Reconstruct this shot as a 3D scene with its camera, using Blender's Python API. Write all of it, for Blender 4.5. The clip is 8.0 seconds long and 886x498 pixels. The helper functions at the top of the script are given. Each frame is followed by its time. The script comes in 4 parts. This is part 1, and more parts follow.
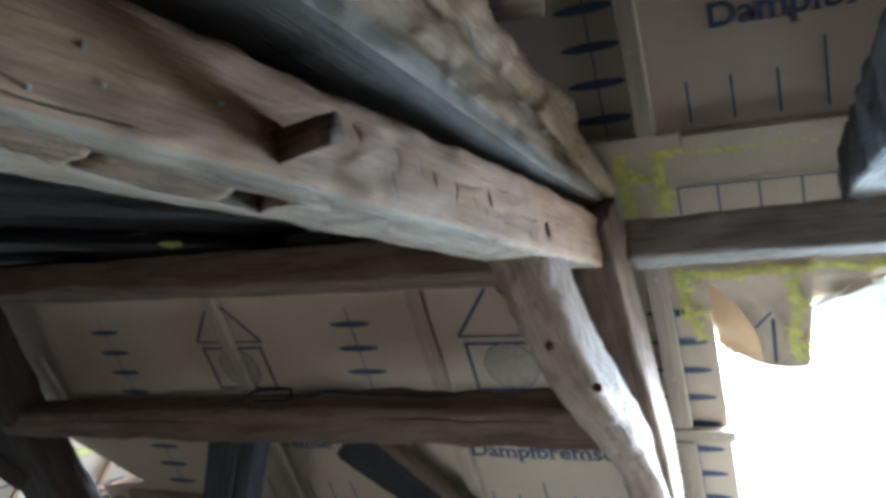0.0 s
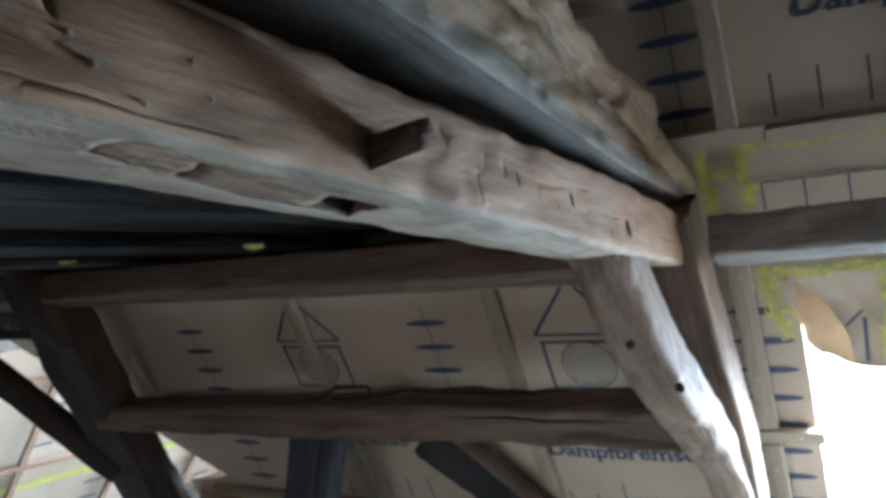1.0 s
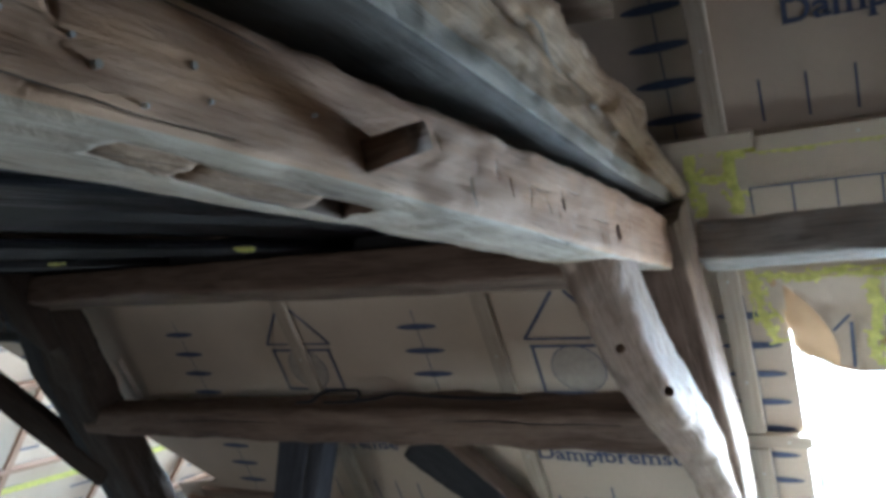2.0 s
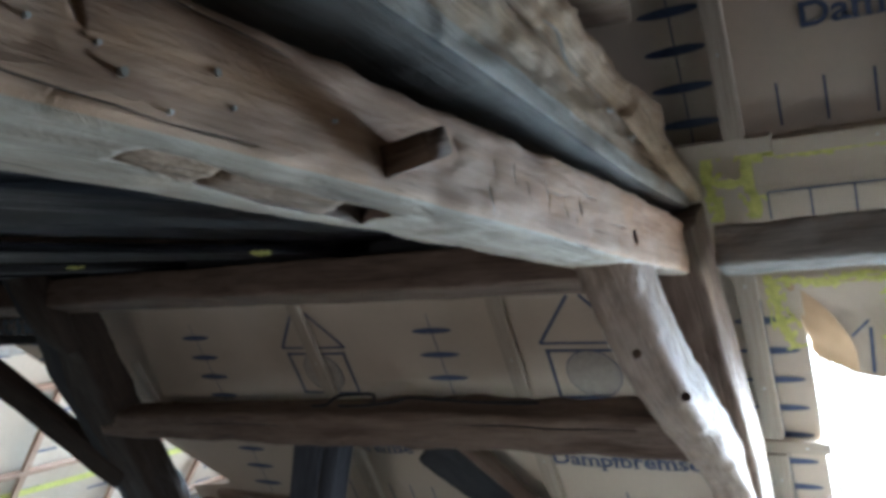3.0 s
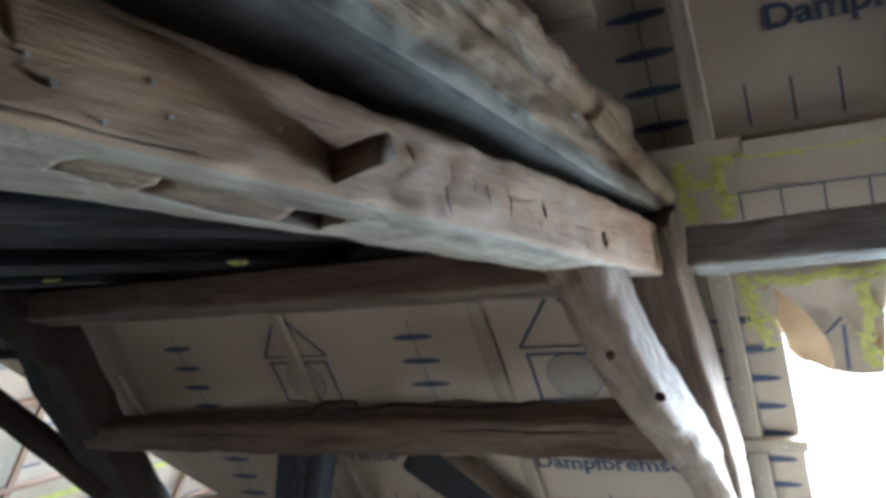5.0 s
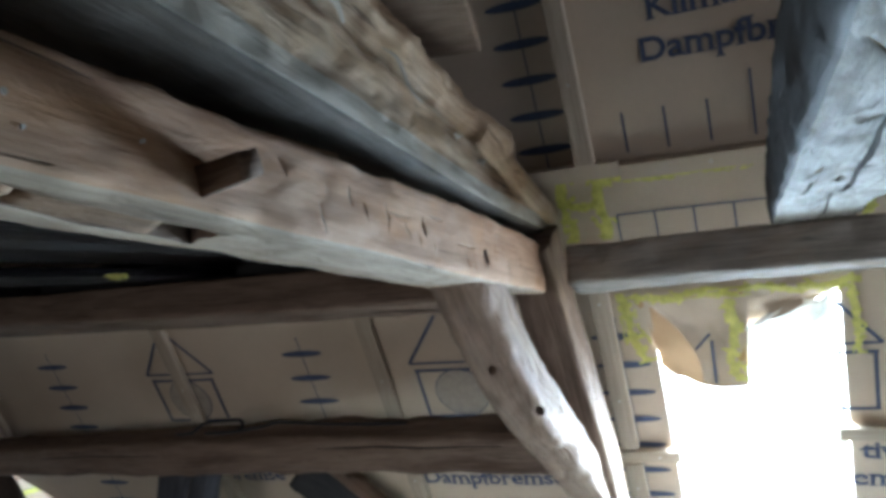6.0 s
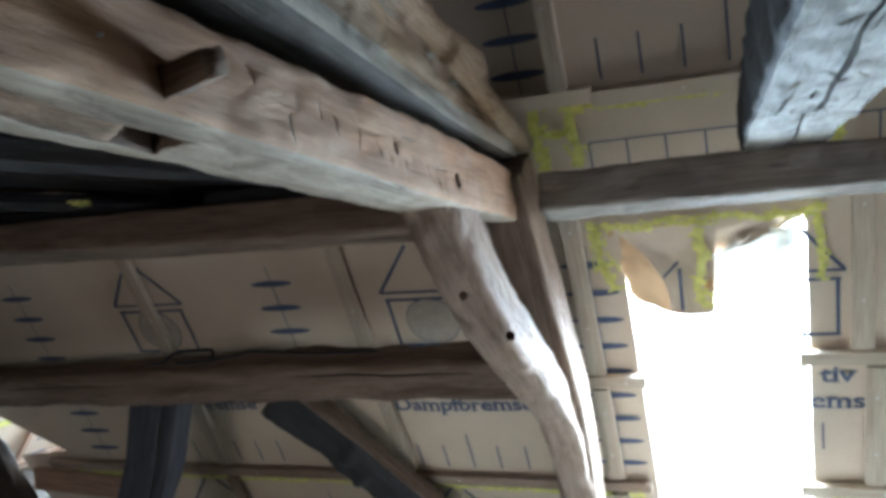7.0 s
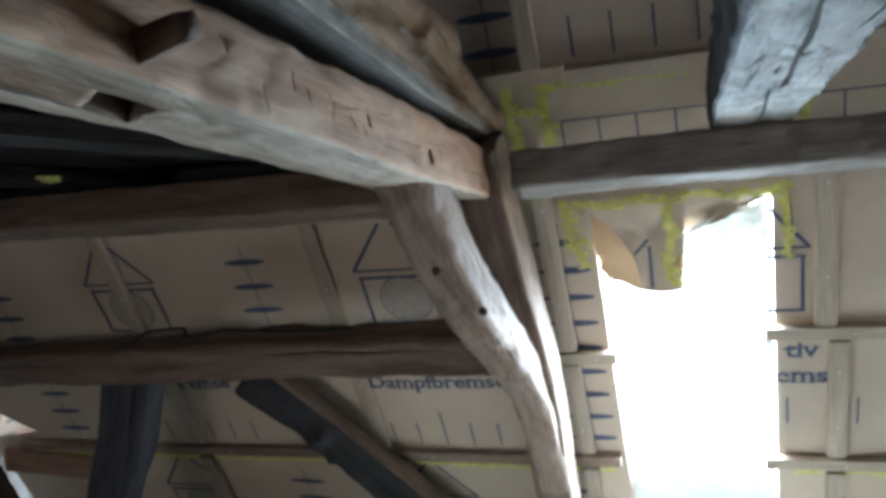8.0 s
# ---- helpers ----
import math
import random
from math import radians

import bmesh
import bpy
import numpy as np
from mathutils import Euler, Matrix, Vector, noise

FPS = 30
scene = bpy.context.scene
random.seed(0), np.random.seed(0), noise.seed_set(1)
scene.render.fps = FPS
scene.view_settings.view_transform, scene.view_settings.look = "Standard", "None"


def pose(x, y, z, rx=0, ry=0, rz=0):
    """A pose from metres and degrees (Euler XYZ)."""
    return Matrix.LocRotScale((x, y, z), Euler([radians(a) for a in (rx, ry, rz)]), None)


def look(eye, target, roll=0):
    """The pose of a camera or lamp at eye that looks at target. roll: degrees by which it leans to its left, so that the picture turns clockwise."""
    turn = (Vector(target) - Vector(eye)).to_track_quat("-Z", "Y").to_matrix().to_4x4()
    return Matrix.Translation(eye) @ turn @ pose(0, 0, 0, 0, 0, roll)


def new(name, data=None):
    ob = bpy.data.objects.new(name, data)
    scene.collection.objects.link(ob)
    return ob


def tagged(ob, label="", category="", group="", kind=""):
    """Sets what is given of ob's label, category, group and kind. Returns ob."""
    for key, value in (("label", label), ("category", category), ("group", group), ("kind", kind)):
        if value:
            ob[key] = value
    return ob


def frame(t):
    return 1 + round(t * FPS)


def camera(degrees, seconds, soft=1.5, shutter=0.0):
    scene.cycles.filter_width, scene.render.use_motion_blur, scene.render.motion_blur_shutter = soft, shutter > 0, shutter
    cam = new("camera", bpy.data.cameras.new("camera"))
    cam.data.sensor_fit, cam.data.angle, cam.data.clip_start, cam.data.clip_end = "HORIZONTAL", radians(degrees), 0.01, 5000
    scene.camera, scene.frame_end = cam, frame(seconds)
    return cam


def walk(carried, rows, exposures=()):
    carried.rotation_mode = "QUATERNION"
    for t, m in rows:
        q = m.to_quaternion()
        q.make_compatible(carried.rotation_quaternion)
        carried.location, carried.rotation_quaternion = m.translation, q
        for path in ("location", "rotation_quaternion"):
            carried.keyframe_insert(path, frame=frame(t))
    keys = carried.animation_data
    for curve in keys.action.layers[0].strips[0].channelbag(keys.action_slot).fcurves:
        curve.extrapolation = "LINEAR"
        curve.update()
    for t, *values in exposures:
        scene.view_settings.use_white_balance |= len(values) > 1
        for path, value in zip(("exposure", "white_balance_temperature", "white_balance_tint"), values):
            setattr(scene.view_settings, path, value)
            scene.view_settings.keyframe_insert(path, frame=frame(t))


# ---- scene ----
SOFT = 4.0
EXPOSURES = [(0.0, 0.25, 5800, 10), (1.5, 0.24, 5700, 10), (4.0, 0.24, 5700, 10), (5.5, 0.34, 5850, 10), (6.5, 0.46, 5930, 10), (7.2, 0.3, 5930, 10), (8.0, 0.08, 5930, 10)]
cam = camera(58.43, 8.0, SOFT)
PATH = [
    (0.0, -0.2392, 0.5117, 1.6799, 91.516, 3.788, 25.857),
    (0.5, -0.2451, 0.4977, 1.6843, 92.008, 3.654, 29.321),
    (1.0, -0.2515, 0.4992, 1.6851, 91.711, 4.270, 30.931),
    (1.5, -0.2511, 0.4960, 1.6834, 91.838, 4.102, 29.846),
    (3.0, -0.2557, 0.4896, 1.6853, 92.292, 3.928, 31.160),
    (3.5, -0.2458, 0.4899, 1.6832, 92.376, 4.111, 31.187),
    (4.0, -0.2405, 0.4994, 1.6828, 92.191, 4.596, 31.962),
    (5.5, -0.2058, 0.4952, 1.6775, 93.384, 5.193, 27.689),
    (6.0, -0.1893, 0.4930, 1.6748, 93.365, 4.672, 23.065),
    (6.5, -0.1862, 0.5007, 1.6620, 91.170, 4.577, 20.345),
    (7.0, -0.1988, 0.5025, 1.6498, 88.662, 4.624, 20.873),
    (7.5, -0.2050, 0.4901, 1.6477, 88.754, 3.987, 21.412),
    (8.0, -0.1939, 0.4896, 1.6352, 87.276, 4.522, 18.972),
]
walk(cam, [(t, pose(*p)) for t, *p in PATH], EXPOSURES)

# ---- world, sun and daylight ----
world = bpy.data.worlds.new("overcast_sky")
scene.world = world
world.use_nodes = True
wn = world.node_tree.nodes
sky = wn.new("ShaderNodeTexSky")
sky.sky_type, sky.sun_disc = "NISHITA", False
sky.sun_elevation, sky.sun_rotation = radians(48), radians(20)
wn["Background"].inputs[1].default_value = 0.12
world.node_tree.links.new(sky.outputs[0], wn["Background"].inputs[0])
sun = new("sun", bpy.data.lights.new("sun", "SUN"))
sun.data.energy, sun.data.angle, sun.data.color = 0.6, radians(12), (1, 0.96, 0.9)
sun.matrix_world = look((3, 8, 9), (0, 0, 0))


def sky_lamp(name, m, sx, sy, watts, spread=180, colour=(0.66, 0.86, 1.0)):
    """Daylight that enters by an opening."""
    la = bpy.data.lights.new(name, "AREA")
    la.shape, la.size, la.size_y, la.energy, la.color = "RECTANGLE", sx, sy, watts, colour
    la.spread = radians(spread)
    ob = new(name, la)
    ob.matrix_world = m
    return ob


# ---- roof slope: y + K z = C ----
K, C = 0.5445, 3.679
HYP = math.hypot(1, K)


def on_slope(x, z, d=0.0):
    """The point of the slope at x and height z, d metres in front of it."""
    return Vector((x, C - K * z - d / HYP, z - d * K / HYP))


WIN_L, WIN_R, WIN_B, WIN_T = -0.54, -0.05, 0.42, 1.62
sky_lamp("skylight_daylight", look(on_slope(-0.295, 1.1, -0.28), on_slope(-0.295, 1.1, -0.28) + Vector((0, -0.80, -0.60))), 0.6, 1.3, 265, 150)
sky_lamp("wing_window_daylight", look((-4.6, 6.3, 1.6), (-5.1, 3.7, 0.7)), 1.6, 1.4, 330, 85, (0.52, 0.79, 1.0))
sky_lamp("gable_window_daylight", look((3.9, 1.7, 1.3), (-0.75, 2.45, 1.55)), 0.9, 1.1, 3.4, 36, (0.90, 0.95, 1.0))
# added fill from an unseen south opening, for the left bay's membrane
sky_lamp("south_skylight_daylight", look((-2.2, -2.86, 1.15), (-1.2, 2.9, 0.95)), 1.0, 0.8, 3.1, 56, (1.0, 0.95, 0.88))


# ---- materials ----
def material(name):
    m = bpy.data.materials.new(name)
    m.use_nodes = True
    return m, m.node_tree.nodes, m.node_tree.links, m.node_tree.nodes["Principled BSDF"]


def ramp(n, l, fac, stops):
    r = n.new("ShaderNodeValToRGB")
    e = r.color_ramp.elements
    while len(e) < len(stops):
        e.new(0.5)
    for el, (p, c) in zip(e, stops):
        el.position, el.color = p, (*c, 1)
    l.new(fac, r.inputs[0])
    return r.outputs[0]


def mix(n, l, fac, a, b, mode="MIX"):
    x = n.new("ShaderNodeMix")
    x.data_type, x.blend_type = "RGBA", mode
    for s, v in ((0, fac), (6, a), (7, b)):
        if isinstance(v, (int, float)):
            x.inputs[s].default_value = v
        elif isinstance(v, tuple):
            x.inputs[s].default_value = (*v, 1)
        else:
            l.new(v, x.inputs[s])
    return x.outputs[2]


def noise_tex(n, l, vec, scale, detail=4.0, rough=0.55, distort=0.0):
    t = n.new("ShaderNodeTexNoise")
    t.inputs["Scale"].default_value, t.inputs["Detail"].default_value = scale, detail
    t.inputs["Roughness"].default_value, t.inputs["Distortion"].default_value = rough, distort
    l.new(vec, t.inputs["Vector"])
    return t.outputs["Fac"]


def grain_vec(n, l, su, sv):
    """UV in metres along and round the timber, stretched, shifted by object."""
    uv = n.new("ShaderNodeUVMap")
    mp = n.new("ShaderNodeMapping")
    mp.inputs["Scale"].default_value = (su, sv, 1)
    info = n.new("ShaderNodeObjectInfo")
    cb = n.new("ShaderNodeCombineXYZ")
    ml = n.new("ShaderNodeMath")
    ml.operation = "MULTIPLY"
    ml.inputs[1].default_value = 37.0
    l.new(info.outputs["Random"], ml.inputs[0])
    l.new(ml.outputs[0], cb.inputs[0])
    l.new(ml.outputs[0], cb.inputs[2])
    l.new(cb.outputs[0], mp.inputs["Location"])
    l.new(uv.outputs[0], mp.inputs["Vector"])
    return mp.outputs[0]


def bump(n, l, height, strength, dist, normal=None):
    b = n.new("ShaderNodeBump")
    b.inputs["Strength"].default_value, b.inputs["Distance"].default_value = strength, dist
    l.new(height, b.inputs["Height"])
    if normal:
        l.new(normal, b.inputs["Normal"])
    return b.outputs[0]


def old_wood(name, dark, mid, light, pale, pale_amount, crack=0.5, rough=0.82, hew=0.35, tint=None):
    """Weathered timber: long grain, blotches, worm-eaten checks and pale scraped or limed patches."""
    m, n, l, p = material(name)
    g1 = noise_tex(n, l, grain_vec(n, l, 2.2, 26), 1.0, 6, 0.62, 0.6)
    g2 = noise_tex(n, l, grain_vec(n, l, 7, 160), 1.0, 4, 0.6)
    bl = noise_tex(n, l, grain_vec(n, l, 2.6, 9), 1.0, 6, 0.65, 0.4)
    base = ramp(n, l, g1, [(0.28, dark), (0.5, mid), (0.74, light)])
    base = mix(n, l, 0.55, base, ramp(n, l, g2, [(0.3, dark), (0.62, light)]))
    base = mix(n, l, ramp(n, l, bl, [(0.5 - 0.18 * pale_amount, (0, 0, 0)), (0.72 - 0.12 * pale_amount, (pale_amount,) * 3)]), base, pale)
    if tint:
        tn = noise_tex(n, l, grain_vec(n, l, 4.5, 9), 1.0, 4, 0.6, 0.5)
        base = mix(n, l, ramp(n, l, tn, [(0.52, (0, 0, 0)), (0.68, (0.7, 0.7, 0.7))]), base, tint)
    ck = noise_tex(n, l, grain_vec(n, l, 1.3, 34), 1.0, 3, 0.5, 1.2)
    cr = ramp(n, l, ck, [(0.485, (0, 0, 0)), (0.5, (crack,) * 3), (0.515, (0, 0, 0))])
    lowf = noise_tex(n, l, grain_vec(n, l, 1.7, 5), 1.3, 2)
    crm = mix(n, l, 1.0, cr, ramp(n, l, lowf, [(0.48, (0, 0, 0)), (0.6, (1, 1, 1))]), "MULTIPLY")
    base = mix(n, l, crm, base, tuple(0.25 * v for v in dark))
    l.new(base, p.inputs["Base Color"])
    p.inputs["Roughness"].default_value = rough
    p.inputs["Specular IOR Level"].default_value = 0.3
    nb = bump(n, l, g2, 0.45, 0.004)
    nb = bump(n, l, g1, 0.4, 0.012, nb)
    if hew:
        vo = n.new("ShaderNodeTexVoronoi")
        vo.feature = "SMOOTH_F1"
        vo.inputs["Scale"].default_value = 1.0
        l.new(grain_vec(n, l, 16, 22), vo.inputs["Vector"])
        nb = bump(n, l, vo.outputs["Distance"], hew, 0.02, nb)
        nb = bump(n, l, noise_tex(n, l, grain_vec(n, l, 11, 30), 1.0, 5, 0.65, 1.0), hew, 0.02, nb)
    l.new(nb, p.inputs["Normal"])
    return m


WOOD_BEAM = old_wood("hewn_beam_wood", (0.215, 0.105, 0.057), (0.36, 0.20, 0.112), (0.465, 0.282, 0.17), (0.555, 0.395, 0.275), 0.6, hew=0.35, tint=(0.46, 0.25, 0.12))
WOOD_UNDER = old_wood("grey_limed_wood", (0.155, 0.110, 0.077), (0.305, 0.232, 0.164), (0.42, 0.337, 0.25), (0.54, 0.46, 0.36), 0.6, 0.7, hew=0.35, tint=(0.35, 0.25, 0.16))
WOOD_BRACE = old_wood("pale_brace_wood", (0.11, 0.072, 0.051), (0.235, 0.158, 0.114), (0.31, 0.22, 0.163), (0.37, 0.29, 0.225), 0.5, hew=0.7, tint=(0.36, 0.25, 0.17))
WOOD_LOG = old_wood("barked_log_wood", (0.12, 0.065, 0.035), (0.37, 0.235, 0.135), (0.50, 0.345, 0.215), (0.61, 0.49, 0.355), 0.6, 1.0, hew=0.6, tint=(0.42, 0.27, 0.14))
WOOD_SCRAPED = old_wood("scraped_pale_wood", (0.17, 0.13, 0.095), (0.34, 0.285, 0.22), (0.46, 0.405, 0.33), (0.56, 0.51, 0.43), 0.8, 0.9, hew=0.6, tint=(0.42, 0.33, 0.24))
WOOD_DEEP = old_wood("deep_brown_wood", (0.034, 0.026, 0.019), (0.072, 0.055, 0.041), (0.12, 0.096, 0.073), (0.155, 0.128, 0.10), 0.4, hew=0.15)
WOOD_GREY = old_wood("grey_purlin_wood", (0.085, 0.070, 0.057), (0.19, 0.163, 0.137), (0.30, 0.262, 0.225), (0.40, 0.36, 0.315), 0.5, 0.9, hew=0.6, tint=(0.27, 0.19, 0.13))
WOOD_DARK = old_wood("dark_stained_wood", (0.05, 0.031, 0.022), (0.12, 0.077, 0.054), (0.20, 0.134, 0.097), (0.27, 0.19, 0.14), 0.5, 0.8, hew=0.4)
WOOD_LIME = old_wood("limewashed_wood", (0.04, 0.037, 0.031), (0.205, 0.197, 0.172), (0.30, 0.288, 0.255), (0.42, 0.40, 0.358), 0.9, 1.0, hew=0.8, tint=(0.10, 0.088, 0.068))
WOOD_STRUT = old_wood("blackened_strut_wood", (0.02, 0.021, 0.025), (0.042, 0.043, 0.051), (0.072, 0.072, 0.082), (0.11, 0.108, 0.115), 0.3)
WOOD_BLACK = old_wood("near_black_wood", (0.007, 0.0068, 0.0075), (0.019, 0.018, 0.019), (0.035, 0.032, 0.032), (0.05, 0.046, 0.045), 0.3)
WOOD_UMBER = old_wood("umber_wood", (0.014, 0.009, 0.006), (0.033, 0.021, 0.014), (0.06, 0.039, 0.027), (0.08, 0.054, 0.037), 0.4)
WOOD_NEW = old_wood("new_batten_wood", (0.30, 0.225, 0.16), (0.42, 0.34, 0.26), (0.49, 0.405, 0.315), (0.46, 0.39, 0.31), 0.2, 0.1, 0.7, hew=0.0)
WOOD_RED = old_wood("reddish_board_wood", (0.15, 0.075, 0.045), (0.31, 0.175, 0.11), (0.42, 0.265, 0.18), (0.34, 0.24, 0.18), 0.3)
WOOD_INFILL = old_wood("mortise_infill_wood", (0.12, 0.065, 0.035), (0.27, 0.165, 0.095), (0.38, 0.255, 0.16), (0.34, 0.27, 0.2), 0.4, 0.9, hew=0.5)
WOOD_PEG = old_wood("peg_wood", (0.095, 0.057, 0.038), (0.21, 0.137, 0.093), (0.27, 0.185, 0.13), (0.25, 0.18, 0.13), 0.3)


def membrane_material(name, base, translucent=0.0):
    m, n, l, p = material(name)
    tc = n.new("ShaderNodeTexCoord")
    a = noise_tex(n, l, tc.outputs["Object"], 2.1, 4)
    b = noise_tex(n, l, tc.outputs["Object"], 60, 3)
    col = mix(n, l, ramp(n, l, a, [(0.3, (0, 0, 0)), (0.7, (1, 1, 1))]), tuple(0.86 * v for v in base), tuple(min(1, 1.06 * v) for v in base))
    col = mix(n, l, 0.12, col, ramp(n, l, b, [(0.3, tuple(0.7 * v for v in base)), (0.7, base)]))
    l.new(col, p.inputs["Base Color"])
    p.inputs["Roughness"].default_value = 0.6
    p.inputs["Specular IOR Level"].default_value = 0.25
    w = noise_tex(n, l, tc.outputs["Object"], 9, 3, 0.5, 0.8)
    nb = bump(n, l, w, 0.25, 0.02)
    l.new(bump(n, l, b, 0.1, 0.002, nb), p.inputs["Normal"])
    if translucent:
        t = n.new("ShaderNodeBsdfTranslucent")
        l.new(col, t.inputs[0])
        s = n.new("ShaderNodeMixShader")
        s.inputs[0].default_value = translucent
        l.new(p.outputs[0], s.inputs[1])
        l.new(t.outputs[0], s.inputs[2])
        l.new(s.outputs[0], n["Material Output"].inputs[0])
    return m


MEMBRANE = membrane_material("kraft_membrane", (0.56, 0.445, 0.338))
FLAP = membrane_material("thin_membrane_flap", (0.47, 0.29, 0.155), 0.011)
FLAP_PALE = membrane_material("pale_membrane_flap", (0.70, 0.68, 0.60), 0.02)


def plain(name, colour, rough=0.7, spec=0.3, var=0.25, scale=30.0, metal=0.0):
    m, n, l, p = material(name)
    tc = n.new("ShaderNodeTexCoord")
    f = noise_tex(n, l, tc.outputs["Object"], scale, 4)
    l.new(ramp(n, l, f, [(0.25, tuple(v * (1 - var) for v in colour)), (0.75, tuple(min(1, v * (1 + var)) for v in colour))]), p.inputs["Base Color"])
    p.inputs["Roughness"].default_value, p.inputs["Specular IOR Level"].default_value, p.inputs["Metallic"].default_value = rough, spec, metal
    l.new(bump(n, l, f, 0.3, 0.004), p.inputs["Normal"])
    return m


INK = plain("blue_print_ink", (0.075, 0.092, 0.15), 0.6, 0.2, 0.2, 80)
DISC = plain("grey_print_ink", (0.40, 0.34, 0.28), 0.6, 0.2, 0.15, 60)
GLUE = plain("yellow_green_sealant", (0.54, 0.51, 0.13), 0.5, 0.4, 0.3, 45)


def foil_material():
    """Crumpled dark sheeting with long creases; their daylight glints are painted as paler violet streaks."""
    m, n, l, p = material("dark_plastic_foil")
    a = noise_tex(n, l, grain_vec(n, l, 1.6, 24), 1.0, 5, 0.6, 1.2)
    b = noise_tex(n, l, grain_vec(n, l, 6, 60), 1.0, 3)
    # last stop is the painted glint along the creases
    l.new(ramp(n, l, a, [(0.35, (0.0035, 0.003, 0.0038)), (0.58, (0.007, 0.006, 0.008)), (0.74, (0.028, 0.025, 0.036))]), p.inputs["Base Color"])
    l.new(ramp(n, l, b, [(0.3, (0.32, 0.32, 0.32)), (0.7, (0.6, 0.6, 0.6))]), p.inputs["Roughness"])
    p.inputs["Specular IOR Level"].default_value = 0.07
    l.new(bump(n, l, b, 0.4, 0.006, bump(n, l, a, 0.8, 0.03)), p.inputs["Normal"])
    return m


FOIL = foil_material()
BLUE_FOIL = plain("dark_blue_foil", (0.02, 0.035, 0.055), 0.25, 0.6, 0.6, 26)
CABLE = plain("black_cable_sheath", (0.012, 0.012, 0.014), 0.5, 0.4, 0.2, 40)
STEEL = plain("nail_steel", (0.55, 0.53, 0.5), 0.4, 0.5, 0.2, 60, 0.2)
# for the unseen bounce surface along the eaves
BOUNCE_SHEET = plain("straw_bounce_sheet", (0.42, 0.38, 0.33), 0.95, 0.1, 0.2, 9)
FLOOR = plain("worn_floor_wood", (0.085, 0.065, 0.05), 0.75, 0.3, 0.35, 5)
PLASTER = plain("lime_plaster", (0.27, 0.25, 0.23), 0.9, 0.2, 0.12, 6)
FRAME_GREY = plain("zinc_window_frame", (0.40, 0.41, 0.42), 0.45, 0.5, 0.15, 20, 0.6)


# ---- building helpers ----
def mesh_of(name, bm, mat):
    me = bpy.data.meshes.new(name)
    bmesh.ops.recalc_face_normals(bm, faces=bm.faces[:])
    bm.to_mesh(me)
    bm.free()
    me.materials.append(mat)
    return me


def part(name, bm, mat, parent=None, label=""):
    ob = new(name, mesh_of(name, bm, mat))
    ob.parent = parent
    return tagged(ob, label)


def empty(name, label, category, group="", kind="", at=(0, 0, 0)):
    ob = new(name)
    ob.location = at
    return tagged(ob, label, category, group, kind)


def two_faced(ob, second):
    """Adds the second wood, for the faces that timber() marked."""
    ob.data.materials.append(second)
    return ob


def smooth(bm, angle=50):
    for f in bm.faces:
        f.smooth = True
    for e in bm.edges:
        if len(e.link_faces) == 2 and e.calc_face_angle(0) > radians(angle):
            e.smooth = False
    return bm


def ring(a, b, r, n_corner, n_side):
    """A rounded rectangle of half sizes a, b as (u, v, arc length)."""
    out = []
    cs = [(a - r, b - r, 0), (-(a - r), b - r, 90), (-(a - r), -(b - r), 180), (a - r, -(b - r), 270)]
    for i, (cx, cy, a0) in enumerate(cs):
        for j in range(n_corner + 1):
            t = radians(a0 + 90 * j / n_corner)
            out.append((cx + r * math.cos(t), cy + r * math.sin(t)))
        nx, ny, a1 = cs[(i + 1) % 4]
        t = radians(a1)
        e0, e1 = out[-1], (nx + r * math.cos(t), ny + r * math.sin(t))
        for j in range(1, n_side):
            s = j / n_side
            out.append((e0[0] + (e1[0] - e0[0]) * s, e0[1] + (e1[1] - e0[1]) * s))
    return out


def spline(knots, s):
    """Catmull-Rom through knots (lists of floats), s from 0 to 1."""
    n = len(knots) - 1
    i = min(int(s * n), n - 1)
    t = s * n - i
    g = lambda j: np.array(knots[max(0, min(n, j))], float)
    p0, p1, p2, p3 = g(i - 1), g(i), g(i + 1), g(i + 2)
    return 0.5 * (2 * p1 + (p2 - p0) * t + (2 * p0 - 5 * p1 + 4 * p2 - p3) * t * t + (3 * p1 - p0 - 3 * p2 + p3) * t ** 3)


